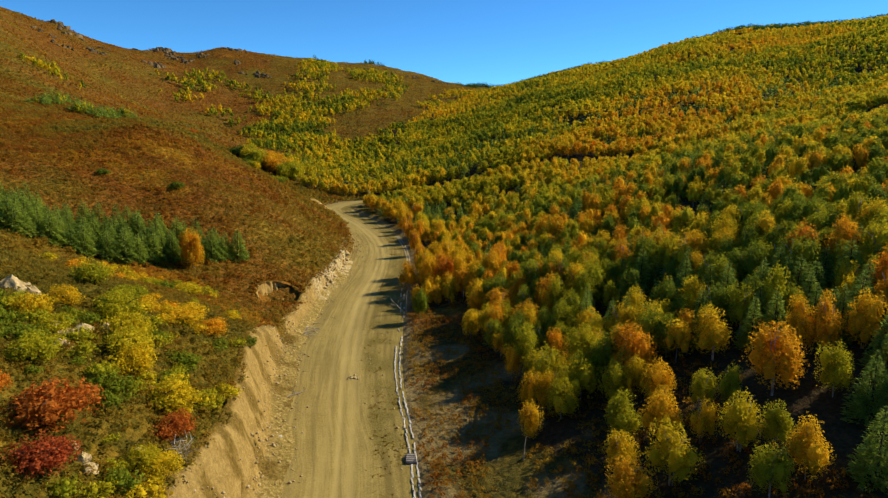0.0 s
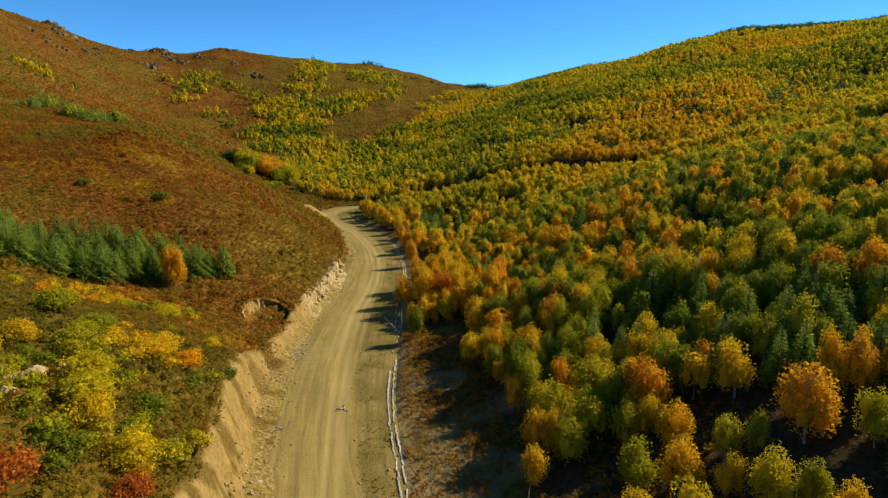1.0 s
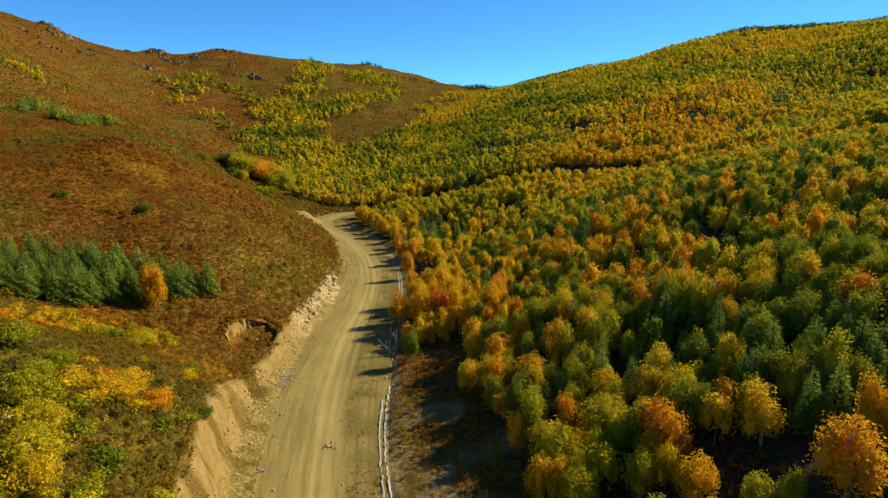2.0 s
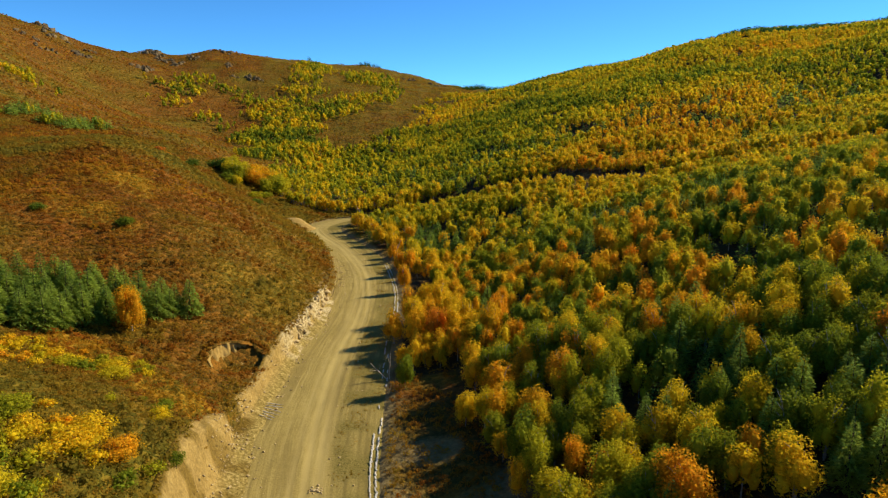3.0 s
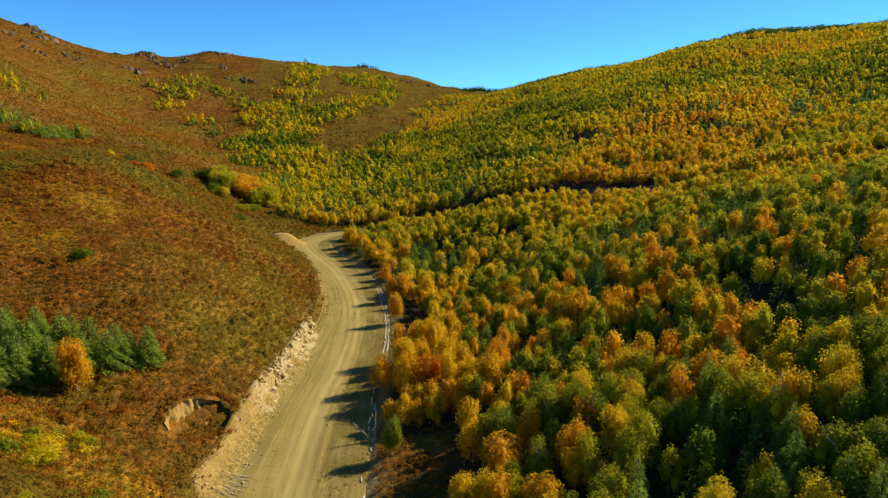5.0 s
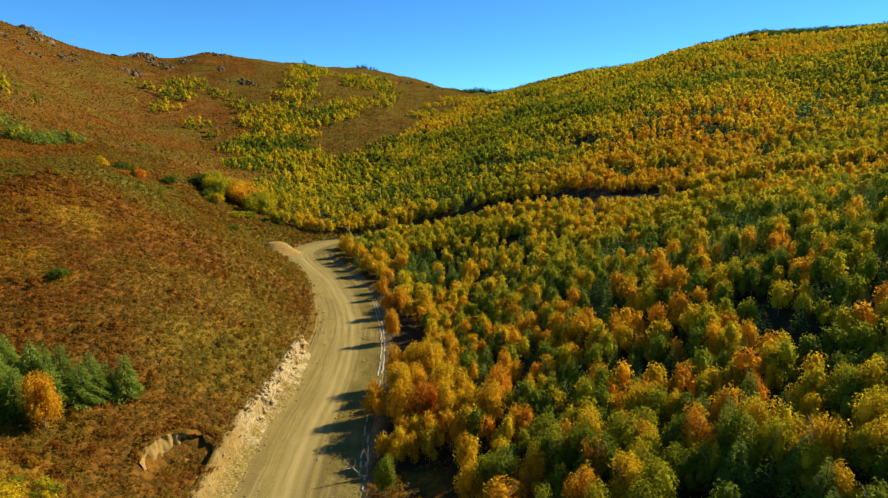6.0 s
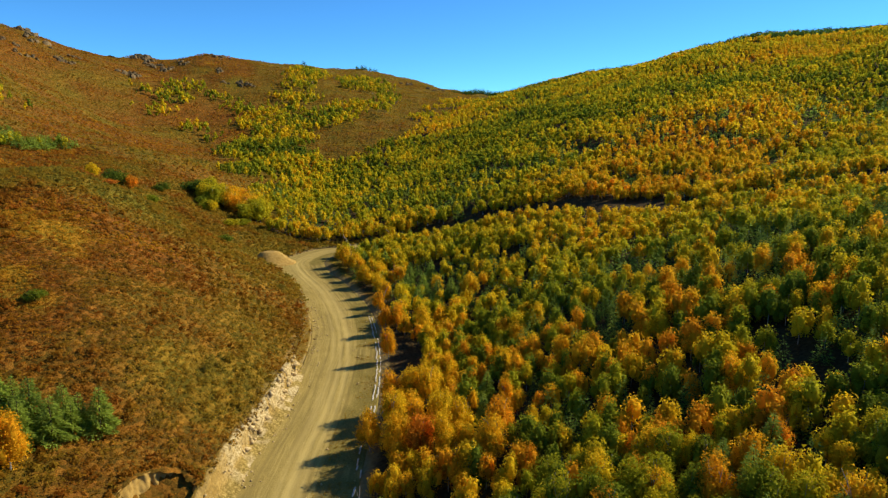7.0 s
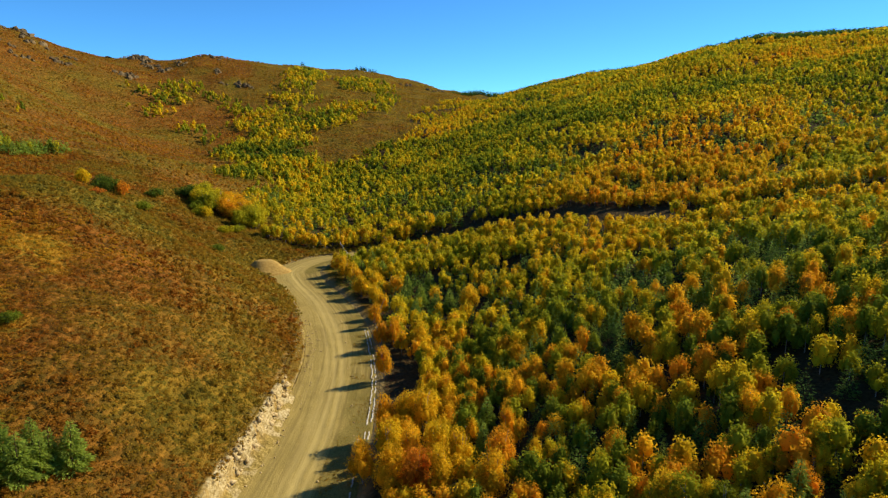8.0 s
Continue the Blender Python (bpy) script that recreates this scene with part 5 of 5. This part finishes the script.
def gz(x, y):
    return float(ground_z(np.array([x]), np.array([y]))[0])


def build_litter():
    # leaning dead stems beside the road, and logs
    log_thing("leaning_trunk", (-8.2, 128.0, gz(-8.2, 128.0) - 0.3), (-11.2, 127.0, 3.6), 0.13, "pale dead trunk leaning over the verge", "dead tree", seed=1)
    log_thing("dead_trunk", (-8.0, 128.2, gz(-8.0, 128.2) - 0.3), (-7.8, 128.4, 5.0), 0.12, "bare upright dead trunk by the road", "dead tree", seed=2)
    log_thing("leaning_trunk", (-15.5, 224.0, gz(-15.5, 224.0) - 0.3), (-12.0, 226.0, 7.0), 0.16, "pale dead trunk leaning against birches", "dead tree", seed=3)
    log_thing("fallen_log", (-35.0, 311.5, 2.0), (-38.5, 313.5, 6.5), 0.28, "whitish fallen log against the wood's edge", "log", seed=4)
    log_thing("post", (70.4, 247.7, gz(70.4, 247.7) - 0.3), (69.4, 247.7, gz(70.4, 247.7) + 4.5), 0.25, "pale broken trunk beside the upper track", "dead tree", seed=5)
    log_thing("fallen_branch", (-23.2, 86.2, 0.25), (-20.6, 88.6, 0.3), 0.1, "dry branch lying on the road's verge", "branch", twigs=4, seed=6)
    log_thing("dead_trunk", (9.2, 66.5, gz(9.2, 66.5) - 0.2), (9.4, 66.6, gz(9.2, 66.5) + 3.0), 0.09, "thin pale snag on the bank", "dead tree", twigs=0, seed=7)
    for k in range(6):
        y = 113.5 + k * 0.9 + RNG.normal() * 0.15
        a, b = (-26.9 + RNG.normal() * 0.3, y), (-24.2 + RNG.normal() * 0.4, y - 0.9 + RNG.normal() * 0.3)
        za, zb = (float(bank_z(*[np.array([q]) for q in (*p, *(o[0] for o in off_road(np.array([p[0]]), np.array([p[1]]))))])[0]) for p in (a, b))
        log_thing("log", (*a, za + 0.1), (*b, max(zb, 0.0) + 0.12), 0.075, "bleached log laid out at the bank's foot", "log", WHITE_STONE, twigs=0, seed=10 + k)
    # the sand heap at the bend
    n, m = 26, 20
    a, r = np.meshgrid(np.linspace(0, 2 * np.pi, n), np.linspace(0, 1, m))
    wob = 1 + 0.18 * np.sin(2 * a + 1) + 0.1 * np.sin(3 * a)
    x, y = -61.5 + 8 * r * wob * np.cos(a), 284 + 7.5 * r * wob * np.sin(a)
    z = 0.2 + 4.4 * (1 - ramp01(r, 0.2, 1.0)) + 0.3 * (fbm(x, y, 2, 3, 97) - 0.5) - 0.8 * (r > 0.99)
    z = z + np.clip(gz(-62, 285), 0, 1.5) * 0.5
    me = mesh_from("sand_heap", np.stack([x, y, z], -1).reshape(-1, 3), grid_faces(m, n), smooth=True)
    tagged(part("sand_heap", me, SAND), "heap of pale sand beside the road bend", "sand heap")
    # a bare shrub on the bank, and a whitish scrap at its foot
    shrub = tagged(new("bare_shrub"), "leafless grey shrub of thin twigs on the bank", "shrub")
    shrub.matrix_basis = pose(-23.4, 51.8, gz(-23.4, 51.8))
    part("stem", mesh_from("bare_stems", *stems(2.6, 2.0, 9, 720, 0.035)), DRY_WOOD, shrub)
    bm = bmesh.new()
    bmesh.ops.create_icosphere(bm, subdivisions=3, radius=1.0)
    for v in bm.verts:
        v.co = Vector((0.75 * v.co.x, 0.3 * v.co.y, 0.16 * v.co.z)) * (1 + 0.5 * noise.noise(v.co * 2.3 + Vector((4, 0, 0))))
    scrap = tagged(part("scrap_sheet", bm, WHITE_STONE), "crumpled whitish scrap lying at the bank's foot", "scrap")
    scrap.matrix_basis = pose(-21.3, 73.4, 0.62, 8, -12, 25)
    # loose stones along the foot of the cutting and on the verge
    chips = []
    for k in range(5):
        rng = np.random.default_rng(710 + k)
        v = np.array([(1, 0, 0), (-1, 0, 0), (0, 1, 0), (0, -1, 0), (0, 0, 0.8), (0, 0, -0.6)]) * (1 + 0.3 * rng.normal(size=(6, 1)))
        f = np.array([(0, 2, 4), (2, 1, 4), (1, 3, 4), (3, 0, 4), (2, 0, 5), (1, 2, 5), (3, 1, 5), (0, 3, 5)])
        chips.append((v, f))
    x, y = -14.3 + 0.7 * RNG.normal(size=26), 93.8 + 0.4 * RNG.normal(size=26)
    scatter(x, y, chips, 0.1 + 0.22 * RNG.random(26) ** 2, np.zeros(26), "stone_heap", ROCK, "small heap of pale stones on the verge", "stones", sink=-0.55)
    i = RNG.choice(np.flatnonzero((MIDDLE[:, 1] > 136) & (MIDDLE[:, 1] < 181)), 900)
    off = -MIDDLE[i, 3] - (0.15 + 0.95 * RNG.random(900)) * bank_reach(MIDDLE[i, 1])
    x, y = MIDDLE[i, 0] + TANGENT[i, 1] * off, MIDDLE[i, 1] - TANGENT[i, 0] * off + RNG.random(900) * 1.2
    keep = (fbm(x, y, 6, 2, 58) > 0.5) & (RNG.random(900) < 0.22)
    i, x, y = i[keep], x[keep], y[keep]
    d, rz, w = off_road(x, y)
    scatter(x, y, chips, 0.2 + 0.75 * RNG.random(len(x)) ** 3, np.zeros(len(x)), "cutting_rocks", ROCK, "pale broken rocks in the face of the cutting", "rocks", sink=ground_z(x, y) - bank_z(x, y, d, rz, w) - 0.1)
    i = RNG.choice(np.flatnonzero((MIDDLE[:, 1] > 38) & (MIDDLE[:, 1] < 108)), 1500)
    off = -MIDDLE[i, 3] + 1.0 - (0.1 + 0.9 * RNG.random(1500)) * (bank_reach(MIDDLE[i, 1]) + 1.5)
    x, y = MIDDLE[i, 0] + TANGENT[i, 1] * off, MIDDLE[i, 1] - TANGENT[i, 0] * off + RNG.random(1500) * 1.2
    keep = fbm(x, y, 7, 2, 59) + 0.3 * (RNG.random(1500) - 0.5) > 0.56
    x, y = x[keep], y[keep]
    d, rz, w = off_road(x, y)
    scatter(x, y, chips, 0.05 + 0.3 * RNG.random(len(x)) ** 4, np.zeros(len(x)), "bank_rubble", ROCK, "pale rubble strewn down the earth bank", "rubble", sink=ground_z(x, y) - bank_z(x, y, d, rz, w) - 0.04)
    i = RNG.integers(0, len(MIDDLE), 8000)
    i = i[(MIDDLE[i, 1] > 30) & (MIDDLE[i, 1] < 240)]
    w = MIDDLE[i, 3]
    where = RNG.random(len(i))
    off = np.where(where < 0.45, -w + 0.2 + np.abs(RNG.normal(size=len(i))) * 1.6, np.where(where < 0.88, -w - RNG.random(len(i)) * 2.0, 2 + (w - 3) * RNG.random(len(i))))
    x, y = MIDDLE[i, 0] + TANGENT[i, 1] * off, MIDDLE[i, 1] - TANGENT[i, 0] * off
    x, y = x + RNG.normal(size=len(i)) * 0.3, y + RNG.normal(size=len(i)) * 0.6
    scatter(x, y, chips, 0.06 + 0.24 * RNG.random(len(i)) ** 4, np.zeros(len(i)), "loose_stones", ROCK, "loose pale stones along the dirt road", "stones", sink=-0.5 * (np.abs(off) < w - 0.6) - 0.05)


build_cut_bank()
build_scar()
place_rocks()
build_drain()
build_litter()
